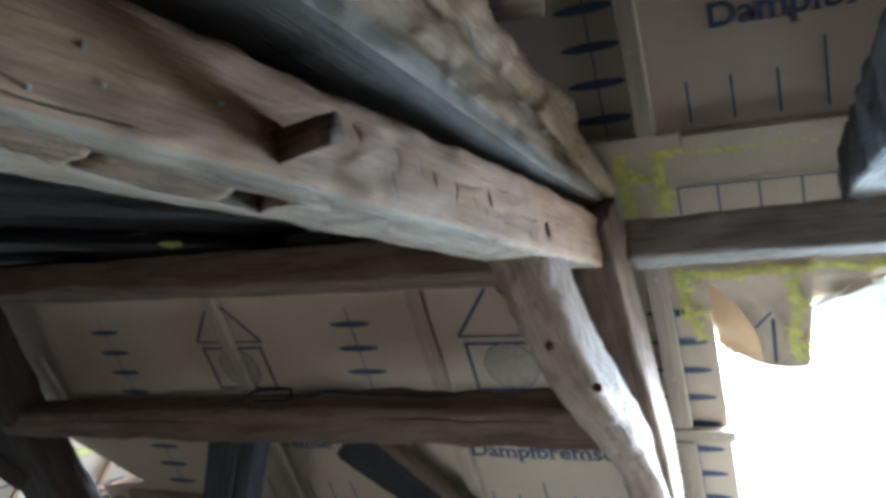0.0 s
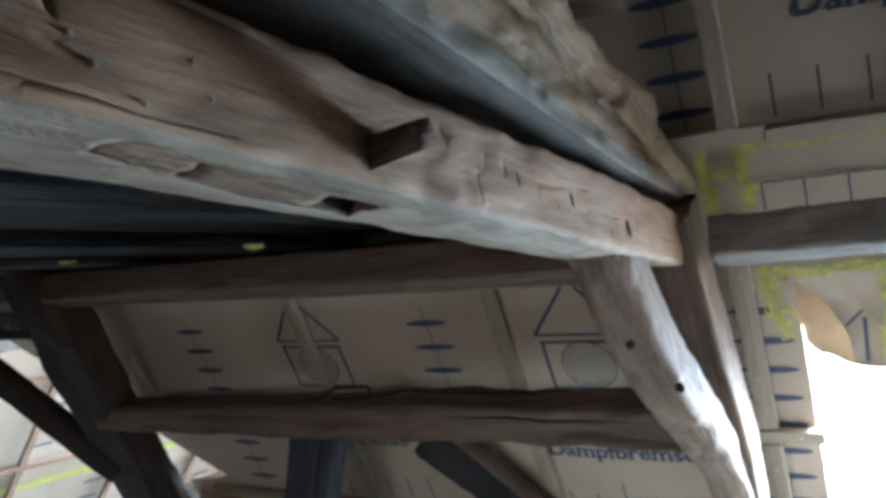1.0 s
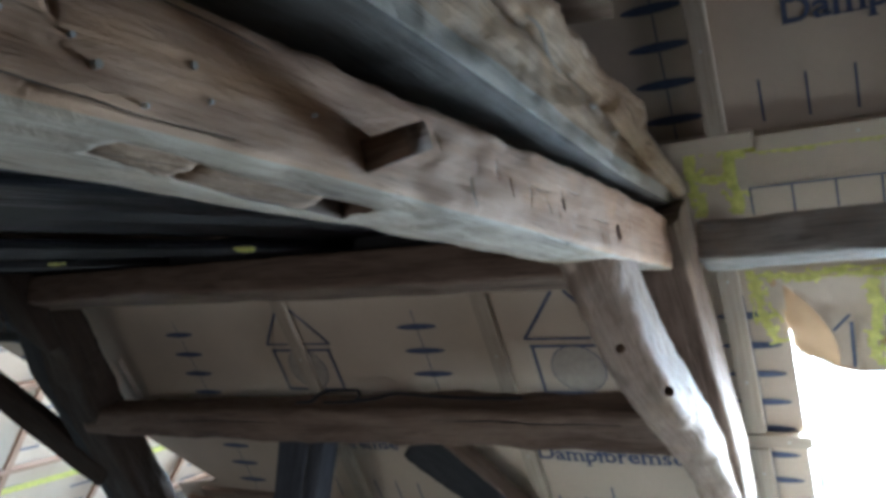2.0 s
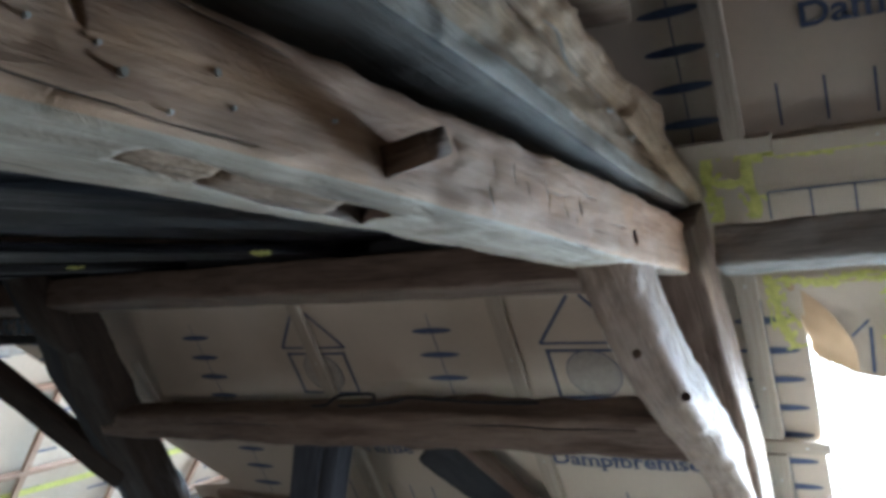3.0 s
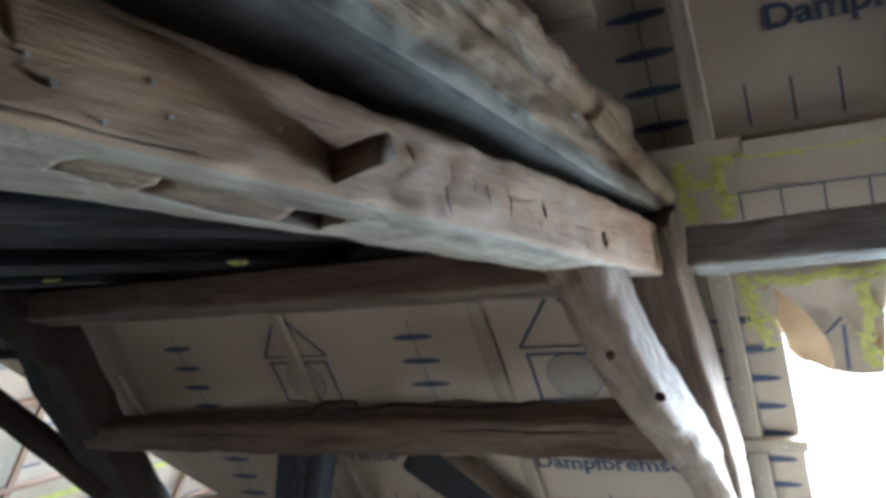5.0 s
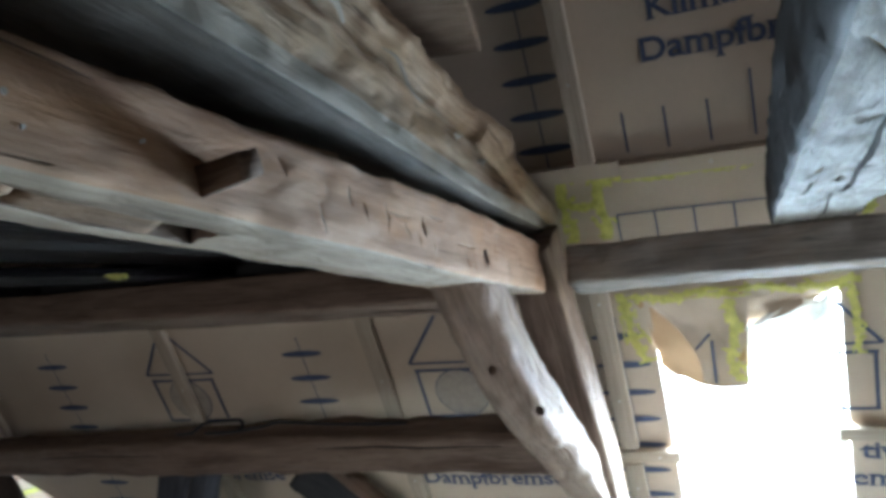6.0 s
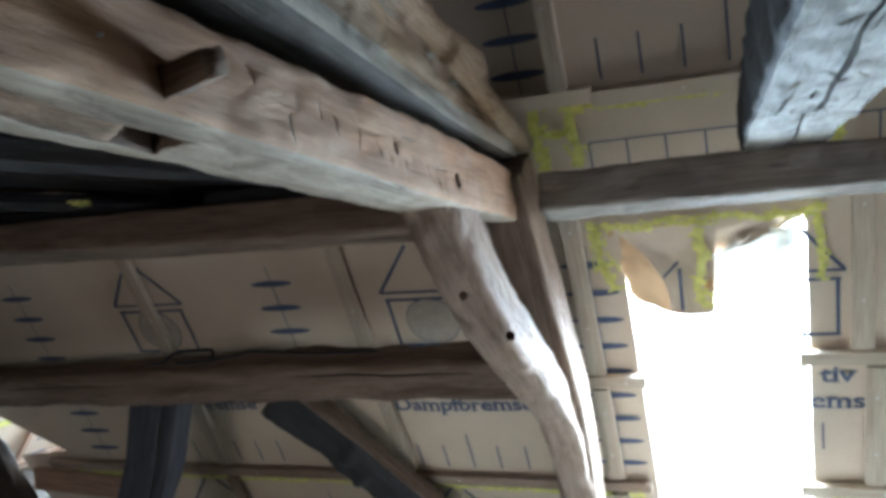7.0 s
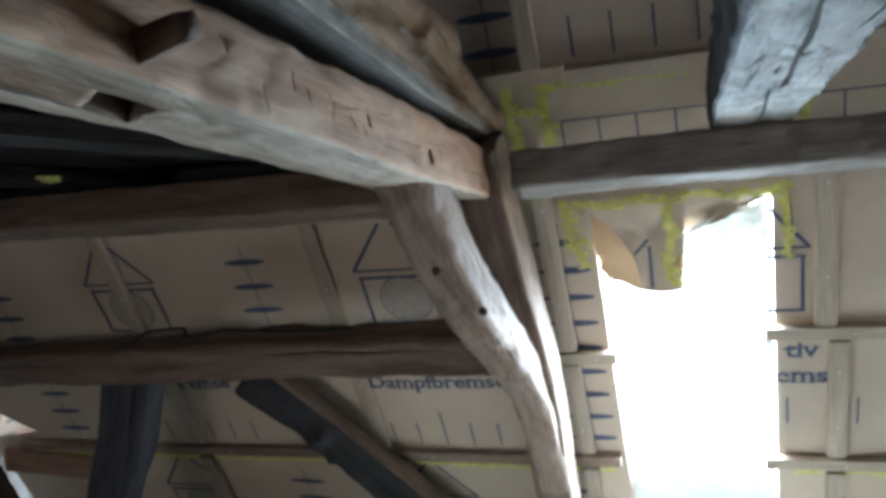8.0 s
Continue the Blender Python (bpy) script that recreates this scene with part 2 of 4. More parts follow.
def timber(knots, side, stations=80, round_=0.012, rough=0.004, wave=0.006, seed=0.0, n_side=7, bumps=(), grain=5.0, second=None):
    """A hewn timber through knots (x, y, z, half width along side, half height). bumps: (s, angle, size, width) are knots and swellings."""
    bm = bmesh.new()
    uvl = bm.loops.layers.uv.new("UVMap")
    rings, us, length, last = [], [], 0.0, None
    side = Vector(side).normalized()
    for i in range(stations + 1):
        s = i / stations
        q = spline(knots, s)
        q2, q1 = spline(knots, min(1, s + 0.01)), spline(knots, max(0, s - 0.01))
        along = Vector(q2[:3] - q1[:3]).normalized()
        up = along.cross(side).normalized()
        up = -up if up.z < 0 else up
        sd = up.cross(along).normalized()
        sd = -sd if sd.dot(side) < 0 else sd
        centre = Vector(q[:3])
        if last is not None:
            length += (centre - last).length
        last = centre
        row = []
        rr = min(round_, 0.98 * q[3], 0.98 * q[4])
        for u, v in ring(q[3], q[4], rr, 4, n_side):
            d = Vector((u, v)).normalized()
            w1 = noise.noise(Vector((length * 1.7 + seed, d.x * 0.9 + seed, d.y * 0.9)))
            w2 = noise.fractal(Vector((length * grain + seed, u * 26 + seed, v * 26)), 0.8, 2.0, 4)
            off = wave * w1 + rough * w2
            ang = math.degrees(math.atan2(v, u))
            for bs, ba, size, width in bumps:
                da = ((ang - ba + 180) % 360 - 180) / 38
                ds = (s - bs) / width
                off += size * math.exp(-ds * ds - da * da)
            row.append(bm.verts.new(centre + sd * (u + d.x * off) + up * (v + d.y * off)))
        rings.append(row)
        us.append(length)
    m = len(rings[0])
    arc = [0.0]
    r0 = min(round_, 0.98 * knots[0][3], 0.98 * knots[0][4])
    shape = [(u / knots[0][3], v / knots[0][4]) for u, v in ring(knots[0][3], knots[0][4], r0, 4, n_side)]
    pts = ring(max(kn[3] for kn in knots), max(kn[4] for kn in knots), round_, 4, n_side)
    for j in range(m):
        arc.append(arc[-1] + math.dist(pts[j], pts[(j + 1) % m]))
    for i in range(stations):
        for j in range(m):
            f = bm.faces.new((rings[i][j], rings[i][(j + 1) % m], rings[i + 1][(j + 1) % m], rings[i + 1][j]))
            if second:
                f.material_index = min(second(*shape[q % m]) for q in (j, j + 1))
            for lp, (a, b) in zip(f.loops, ((i, j), (i, j + 1), (i + 1, j + 1), (i + 1, j))):
                lp[uvl].uv = (us[a], arc[b])
    for r, u in ((rings[0], us[0]), (rings[-1], us[-1])):
        f = bm.faces.new(r)
        for lp, (a, b) in zip(f.loops, pts):
            lp[uvl].uv = (u + a * 0.15, b + 0.4)
    return smooth(bm)


def carve(ob, cutters, inside):
    """Cuts mortises, holes and cracks (bmeshes) out of a timber for good; the cut faces get the wood inside."""
    for bm in cutters:
        me = bpy.data.meshes.new("cutter")
        uvl = bm.loops.layers.uv.get("UVMap") or bm.loops.layers.uv.new("UVMap")
        for f in bm.faces:
            for lp in f.loops:
                lp[uvl].uv = (lp.vert.co.y, lp.vert.co.x + lp.vert.co.z)
        bmesh.ops.recalc_face_normals(bm, faces=bm.faces[:])
        bm.to_mesh(me)
        bm.free()
        me.materials.append(inside)
        tool = new("cutter", me)
        mod = ob.modifiers.new("cut", "BOOLEAN")
        mod.operation, mod.object, mod.solver, mod.material_mode = "DIFFERENCE", tool, "EXACT", "TRANSFER"
        bpy.context.view_layer.update()
        done = bpy.data.meshes.new_from_object(ob.evaluated_get(bpy.context.evaluated_depsgraph_get()))
        ob.modifiers.clear()
        if len(done.polygons) > 0.6 * len(ob.data.polygons):
            ob.data = done
        bpy.data.objects.remove(tool)
    return ob


def crack(points, inward, depth, across):
    """A cutter for a drying crack: points (x, y, z, width) on the surface, a wedge that narrows inward."""
    bm = bmesh.new()
    inward, across = Vector(inward).normalized(), Vector(across).normalized()
    rows = []
    for x, y, z, w in points:
        c = Vector((x, y, z))
        top = c - inward * 0.012
        rows.append([bm.verts.new(top - across * w), bm.verts.new(top + across * w), bm.verts.new(c + inward * depth)])
    for a, b in zip(rows, rows[1:]):
        for i in range(3):
            bm.faces.new((a[i], a[(i + 1) % 3], b[(i + 1) % 3], b[i]))
    bm.faces.new(rows[0])
    bm.faces.new(rows[-1])
    return bm


def box(size, m, bevel=0.0):
    bm = bmesh.new()
    uvl = bm.loops.layers.uv.new("UVMap")
    bmesh.ops.create_cube(bm, size=1.0, matrix=Matrix.Diagonal((*size, 1)))
    if bevel:
        bmesh.ops.bevel(bm, geom=bm.edges[:], offset=bevel, segments=2, affect="EDGES", profile=0.6)
    ax = max(range(3), key=lambda i: size[i])
    o1, o2 = [i for i in range(3) if i != ax]
    for f in bm.faces:
        for lp in f.loops:
            c = lp.vert.co
            lp[uvl].uv = (c[ax], c[o1] + c[o2])
    bm.transform(m)
    return bm


def rod(p0, p1, r, seg=12):
    d = Vector(p1) - Vector(p0)
    bm = bmesh.new()
    bmesh.ops.create_cone(bm, cap_ends=True, segments=seg, radius1=r, radius2=r, depth=d.length)
    bm.transform(Matrix.Translation((Vector(p0) + Vector(p1)) / 2) @ d.to_track_quat("Z", "Y").to_matrix().to_4x4())
    return bm


# ---- roof membrane on the slope ----
def billow(x, z):
    """The slack of the sheeting between its battens."""
    ph = (x + 0.675) / 0.79
    pin = math.sin(math.pi * ph) ** 2
    return pin * (0.010 * noise.noise(Vector((x * 2.1, z * 2.6, 3))) + 0.0015 * noise.noise(Vector((x * 6, z * 5, 8))))


def sheet(name, x0, x1, z0, z1, lift, label):
    bm = bmesh.new()
    nx, nz = max(2, round((x1 - x0) / 0.035)), max(2, round((z1 - z0) / 0.04))
    grid = {}
    for i in range(nx + 1):
        for j in range(nz + 1):
            x, z = x0 + (x1 - x0) * i / nx, z0 + (z1 - z0) * j / nz
            grid[i, j] = (max(x, min(valley(z) if z > 0.75 else -3.5, x1)), z)
    vs = {}
    def vert(i, j):
        if (i, j) not in vs:
            x, z = grid[i, j]
            vs[i, j] = bm.verts.new(on_slope(x, z, lift + billow(x, z)))
        return vs[i, j]
    for i in range(nx):
        for j in range(nz):
            if grid[i + 1, j][0] - grid[i, j][0] + grid[i + 1, j + 1][0] - grid[i, j + 1][0] > 1e-4:
                bm.faces.new((vert(i, j), vert(i + 1, j), vert(i + 1, j + 1), vert(i, j + 1)))
    for f in bm.faces:
        f.smooth = True
    ob = part(name, bm, MEMBRANE)
    return tagged(ob, label, "vapour barrier", kind="structure")


def valley(z):
    return -3.48 - 1.55 * (z - 0.97)


SHEET_LABEL = "brown kraft vapour barrier sheeting with blue print on the roof slope"
# three courses, with column edges that fall on the window's sides
sheets = []
for nm, za, zb, lift in (("roof_membrane_lower", -0.05, 0.72, 0.0), ("roof_membrane_middle", 0.66, 2.02, 0.004), ("roof_membrane_upper", 1.97, 6.85, 0.008)):
    for xa, xb in ((-6.5, WIN_L), (WIN_L, WIN_R), (WIN_R, 3.9)):
        if nm == "roof_membrane_upper" and xa != -6.5:
            continue
        xb2 = 3.9 if nm == "roof_membrane_upper" else xb
        lo, hi = za, zb
        spans = [(lo, hi)]
        if (xa, xb2) == (WIN_L, WIN_R):
            spans = [(lo, WIN_B)] if nm.endswith("lower") else [(WIN_T, hi)]
        for a, b in spans:
            sheets.append(sheet(nm, xa, xb2, a, b, lift, SHEET_LABEL))
middle = [s for s in sheets if s.name.startswith("roof_membrane_middle")]
PRINT_PARENT, PRINT_UP, PRINT_LOW = middle[0], sheets[-1], sheets[0]


def ink_poly(bm, pts, lift=0.008):
    vs = [bm.verts.new(on_slope(x, z, lift + billow(x, z))) for x, z in pts]
    return bm.faces.new(vs)


def ink_line(bm, p, q, w, lift=0.008):
    """A printed stroke; heights are along z, widths in metres on the slope."""
    (xa, za), (xb, zb) = p, q
    dx, ds = xb - xa, (zb - za) * HYP
    ln = math.hypot(dx, ds)
    nx, ns = -ds / ln * w / 2, dx / ln * w / 2
    n = max(1, round(ln / 0.05))
    for i in range(n):
        a, b = i / n, (i + 1) / n
        x1, z1, x2, z2 = xa + dx * a, za + (zb - za) * a, xa + dx * b, za + (zb - za) * b
        ink_poly(bm, [(x1 + nx, z1 + ns / HYP), (x2 + nx, z2 + ns / HYP), (x2 - nx, z2 - ns / HYP), (x1 - nx, z1 - ns / HYP)], lift)


def ellipse(x, z, a, b, parent, lift=0.008):
    bm = bmesh.new()
    ink_poly(bm, [(x + a * math.cos(t), z + b * math.sin(t) / HYP) for t in (i * math.tau / 24 for i in range(24))], lift)
    return part("printed_mark", bm, INK, parent)


def clear_of_window(x, z, pad=0.0):
    return not (WIN_L - pad < x < WIN_R + pad and WIN_B - pad < z < WIN_T + pad)


def mark_column(x, zs, a, parent, lift):
    for z in zs:
        if clear_of_window(x, z):
            ellipse(x, z, a, 0.0125, parent, lift)
    bm = bmesh.new()
    ink_line(bm, (x, max(zs) + 0.06), (x, min(zs) - 0.05), 0.004, lift)
    part("printed_line", bm, INK, parent)


ZS = [1.516 - 0.0885 * i for i in range(9)]
for x in (-4.07, -2.94, -1.745, -0.645, 0.53, 1.68):
    mark_column(x, [z for z in ZS if x > valley(z) + 0.1], 0.082, PRINT_PARENT, 0.0075)
for x in (-3.03, -1.88, -0.735, 0.41, 1.55):
    mark_column(x, [2.048 + 0.0845 * i for i in range(9)], 0.077, PRINT_UP, 0.011)
for x in (-3.02, -1.875, -0.73, 0.4):
    mark_column(x, [0.56 - 0.09 * i for i in range(6)], 0.082, PRINT_LOW, 0.0035)


def house_print(x, z, parent, lift, cut=False):
    """The printed house pictogram: a gable over a square with a round hole."""
    bm = bmesh.new()
    w = 0.011
    ink_line(bm, (x - 0.158, z), (x - 0.02, z + 0.155), w, lift)
    ink_line(bm, (x + 0.158, z), (x + 0.02, z + 0.155), w, lift)
    ink_line(bm, (x - 0.16, z), (x + 0.16, z), w * 0.8, lift)
    ink_line(bm, (x - 0.148, z - 0.025), (x + 0.148, z - 0.025), w, lift)
    ink_line(bm, (x - 0.140, z - 0.025), (x - 0.140, z - 0.185), w, lift)
    ink_line(bm, (x + 0.140, z - 0.025), (x + 0.140, z - 0.185), w, lift)
    ink_line(bm, (x - 0.146, z - 0.19), (x + 0.146, z - 0.19), w, lift)
    cx = [(x + 0.09 * math.cos(t), z - 0.105 + 0.09 * math.sin(t) / HYP) for t in (i * math.tau / 32 for i in range(33))]
    disc = bmesh.new()
    ink_poly(disc, cx[:-1], lift + 0.001)
    if cut:
        disc.free()
    else:
        part("printed_disc", disc, DISC, parent)
    for p, q in zip(cx, cx[1:] if not cut else []):
        ink_line(bm, p, q, 0.007, lift)
    if cut:
        bmesh.ops.delete(bm, geom=[f for f in bm.faces if -0.56 < f.calc_center_median().x < -0.045], context="FACES")
    return part("printed_house", bm, INK, parent)


for x in (-3.45, -2.315, -1.187, -0.115, 1.04, 2.18):
    if x != -3.45:
        house_print(x, 1.462, PRINT_PARENT, 0.0075, x == -0.115)
for x in (-2.45, -1.3, 0.99):
    house_print(x, 0.51, PRINT_LOW, 0.0035)


def lettering(text, x, z, size, parent, lift, xmin=-99.0, xmax=99.0):
    cu = bpy.data.curves.new("letters", "FONT")
    cu.body, cu.size, cu.offset = text, 1.0, 0.020
    tmp = new("letters", cu)
    bpy.context.view_layer.update()
    me = bpy.data.meshes.new_from_object(tmp.evaluated_get(bpy.context.evaluated_depsgraph_get()))
    bpy.data.objects.remove(tmp)
    bm = bmesh.new()
    bm.from_mesh(me)
    # short feet across the ends of the stems, as on a roman type
    for e in [e for e in bm.edges if len(e.link_faces) == 1]:
        (xa, ya, _), (xb, yb, _) = e.verts[0].co, e.verts[1].co
        if abs(ya - yb) < 0.002 and 0.06 < abs(xa - xb) < 0.15:
            mid, half = (xa + xb) / 2, abs(xa - xb) / 2 + 0.055
            bm.faces.new([bm.verts.new((mid + i * half, ya + j * 0.024, 0)) for i, j in ((-1, -1), (1, -1), (1, 1), (-1, 1))])
    for v in bm.verts:
        xx, zz = x + 1.12 * size * v.co.x, z + size * v.co.y / HYP
        v.co = on_slope(xx, zz, lift + billow(xx, zz))
    bmesh.ops.delete(bm, geom=[v for v in bm.verts if not xmin <= v.co.x <= xmax], context="VERTS")
    return part("printed_text", bm, INK, parent)


def print_block(x, z, parent, lift, xmin=-99.0, xmax=99.0, klima=0.03):
    lettering("Dampfbremse", x, z, 0.082, parent, lift, xmin, xmax)
    lettering("Klimaaktiv", x + klima, z + 0.088, 0.082, parent, lift, xmin, xmax)


for x in (-2.56, -1.437, 0.80):
    print_block(x, 1.012, PRINT_PARENT, 0.0075)
print_block(-0.384, 1.031, PRINT_PARENT, 0.0075, -0.052, klima=0.066)
for x in (-2.74, -1.6, -0.455, 0.69):
    print_block(x, 2.212, PRINT_UP, 0.011)


def ticks(x, z, count, parent, lift, step=0.104, sign=1):
    bm = bmesh.new()
    for i in range(count):
        xx = x + step * i
        if clear_of_window(xx, z + 0.05 * sign, 0.02):
            ink_line(bm, (xx, z), (xx, z + sign * (0.145 if i % 4 == 3 - (1 if sign > 0 and z < 1 else 0) else 0.095)), 0.006, lift)
    return part("printed_ruler", bm, INK, parent)


for x in (-2.54, -1.402, 0.84):
    ticks(x, 0.765, 6, PRINT_PARENT, 0.0075)
ticks(-0.02, 0.88, 2, PRINT_PARENT, 0.0075, 0.2)
for x in (-2.8, -1.66, -0.52, 0.62):
    ticks(x, 2.012, 6, PRINT_UP, 0.011)
for xa, xb in ((-0.58, 3.0),):
    bm = bmesh.new()
    ink_line(bm, (xa, 1.859), (xb, 1.857), 0.005, 0.010)
    for i in range(int((xb - xa) / 0.1)):
        ink_line(bm, (xa + 0.1 * i, 1.858), (xa + 0.1 * i, 1.79), 0.005, 0.010)
    part("printed_ruler", bm, INK, PRINT_PARENT)


# ---- battens ----
def slope_frame(x, z, d):
    """Axes: x along the purlin, y up the slope, z into the room."""
    n = Vector((0, -1 / HYP, -K / HYP))
    u = Vector((0, -K / HYP, 1 / HYP))
    m = Matrix(((1, 0, 0), u, n)).transposed().to_4x4()
    return Matrix.Translation(on_slope(x, z, d)) @ m


def nail_batten(ob, m, along, length, thick):
    """Nail heads along a batten."""
    count = max(2, min(9, int(length / 0.42)))
    for i in range(count):
        d = (i + 0.5) / count * length - length / 2 + 0.03 * noise.noise(Vector((length, i * 3.1, 0)))
        o = Vector((0, d, 0)) if along == "y" else Vector((d, 0, 0))
        nail = part("nail", rod(m @ (o + Vector((0, 0, thick / 2 - 0.004))), m @ (o + Vector((0, 0, thick / 2 + 0.0015))), 0.004, 8), STEEL, ob)
    return ob


def upright_batten(x, za, zb, w=0.056, t=0.024, lean=0.0, lift=0.006, mat=None):
    m = slope_frame(x, (za + zb) / 2, lift + t / 2 + 0.006)
    ob = part("batten", box((w, abs(zb - za) * HYP, t), m @ pose(0, 0, 0, 0, 0, lean), 0.003), mat or WOOD_NEW)
    nail_batten(ob, m, "y", abs(zb - za) * HYP, t)
    return tagged(ob, "pale sawn softwood batten nailed up the roof slope", "batten", "roof battens")


def cross_batten(z, xa, xb, w=0.046, t=0.024, lean=0.0, lift=0.006, mat=None):
    m = slope_frame((xa + xb) / 2, z, lift + t / 2 + 0.006)
    ob = part("batten", box((xb - xa, w, t), m @ pose(0, 0, 0, 0, 0, lean), 0.003), mat or WOOD_NEW)
    nail_batten(ob, m, "x", xb - xa, t)
    return tagged(ob, "pale sawn softwood batten nailed across the roof slope", "batten", "roof battens")


for x, segs in (
    (-2.303, ((1.98, 1.22), (1.13, 0.76), (0.69, 0.0))),
    (-1.457, ((1.98, 1.22), (1.13, 0.76), (0.69, 0.0))),
    (-0.672, ((1.78, 1.165), (1.112, 0.76), (0.69, 0.0))),
    (0.084, ((1.78, 1.240),)),
    (0.121, ((1.185, 0.77), (0.705, 0.0))),
    (0.95, ((1.98, 1.240), (1.185, 0.77), (0.705, 0.0))),
    (1.75, ((1.98, 1.240), (1.185, 0.77), (0.705, 0.0))),
):
    for za, zb in segs:
        covered = x == -1.457 and za > 1.5
        upright_batten(x, za, zb, 0.06 if covered else 0.056, 0.013 if covered else 0.024, lift=0.006, mat=WOOD_NEW if covered else WOOD_BRACE if x < -1 and za < 1 else None)
upright_batten(-3.40, 1.42, 1.20, 0.035)
for x in (-2.3, -1.45, -0.632, 0.14, 0.95, 1.75):
    upright_batten(x, 2.005, 3.6, 0.05, lift=0.014)
cross_batten(0.726, -3.3, WIN_L - 0.02, mat=WOOD_BRACE)
cross_batten(0.738, -0.09, 3.6)
cross_batten(1.138, -0.78, WIN_L + 0.02, 0.044)
cross_batten(1.211, WIN_R - 0.03, 3.6, 0.044)
cross_batten(1.19, -3.3, -0.93, 0.044)
cross_batten(1.986, -3.6, -0.548, 0.044, lift=0.014, mat=MEMBRANE)
cross_batten(1.975, -0.546, 3.6, 0.044, lift=0.014, mat=MEMBRANE)


# ---- sealant beads ----
def sealant(path, w, seed, surface=0.012):
    """A smeared, lacy bead of sealant along (x, z) points of the slope."""
    bm = bmesh.new()
    rows, dist, cols = [], 0.0, 10
    for (xa, za), (xb, zb) in zip(path, path[1:]):
        dx, ds = xb - xa, (zb - za) * HYP
        ln = math.hypot(dx, ds)
        nx, nz = -ds / ln, dx / ln / HYP
        n = max(2, round(ln / 0.008))
        for i in range(n + (1 if (xb, zb) == tuple(path[-1]) else 0)):
            dist += ln / n
            x, z = xa + dx * i / n, za + (zb - za) * i / n
            wob = 0.3 * w * noise.noise(Vector((dist * 9, seed, 1)))
            half = w * 0.66 * (1 + 0.6 * noise.noise(Vector((dist * 16, seed, 5))))
            row = []
            for j in range(cols + 1):
                kx = 2 * j / cols - 1
                e = wob + half * kx + 0.004 * noise.noise(Vector((dist * 60, kx * 3, seed)))
                h = (1 - kx * kx) * (0.5 + 0.8 * noise.noise(Vector((dist * 55, kx * 2.2, seed + 3))))
                row.append((dist, kx, bm.verts.new(on_slope(x + nx * e, z + nz * e, surface - 0.001 + 0.007 * max(0.05, h)))))
            rows.append(row)
    for r, q in zip(rows, rows[1:]):
        mid = round((cols - 1) / 2 + 3 * noise.noise(Vector((r[0][0] * 12, seed, 9))))
        for j in range(cols):
            d, kx, _ = r[j]
            if abs(j - mid) <= 1 or noise.noise(Vector((d * 42, kx * 3.2, seed + 20))) > -0.16 + 0.42 * abs(kx):
                bm.faces.new((r[j][2], r[j + 1][2], q[j + 1][2], q[j][2])).smooth = True
    bmesh.ops.delete(bm, geom=[v for v in bm.verts if not v.link_faces], context="VERTS")
    # keep what hangs together with the middle run
    bm.faces.ensure_lookup_table()
    best = set()
    left = set(bm.faces)
    while left:
        start = left.pop()
        group, stack = {start}, [start]
        while stack:
            for e in stack.pop().edges:
                for g in e.link_faces:
                    if g in left:
                        left.discard(g)
                        group.add(g)
                        stack.append(g)
        best = group if len(group) > len(best) else best
    bmesh.ops.delete(bm, geom=[g for g in bm.faces if g not in best], context="FACES")
    ob = part("sealant_bead", bm, GLUE)
    return tagged(ob, "smeared yellow-green sealant bead on the membrane", "sealant", "sealant beads")


sealant([(-3.3, 0.668), (-2.2, 0.676), (-1.2, 0.68), (WIN_L - 0.05, 0.676)], 0.03, 1.0)
sealant([(0.0, 0.694), (1.0, 0.70), (3.0, 0.70)], 0.03, 2.0)
sealant([(-0.60, 1.945), (-0.35, 1.948), (-0.12, 1.955), (0.6, 1.95), (2.5, 1.95)], 0.026, 3.0, 0.014)
sealant([(-0.715, 1.965), (-0.71, 1.9), (-0.72, 1.80)], 0.062, 4.0, 0.016)
sealant([(-0.612, 1.965), (-0.618, 1.88), (-0.622, 1.80)], 0.058, 5.0, 0.016)
sealant([(-0.71, 1.90), (-0.66, 1.895), (-0.61, 1.905)], 0.05, 6.0, 0.018)
sealant([(0.03, 1.93), (0.035, 1.80)], 0.045, 6.5, 0.016)
sealant([(-0.625, 1.628), (-0.45, 1.632), (-0.2, 1.634), (0.0, 1.632)], 0.040, 7.0, 0.022)
sealant([(-0.60, 1.63), (-0.60, 1.53), (-0.568, 1.44)], 0.052, 8.0, 0.018)
sealant([(-0.025, 1.63), (-0.012, 1.54), (-0.02, 1.44)], 0.04, 9.0, 0.016)
sealant([(-0.327, 1.62), (-0.322, 1.53), (-0.330, 1.38)], 0.066, 10.0, 0.030)


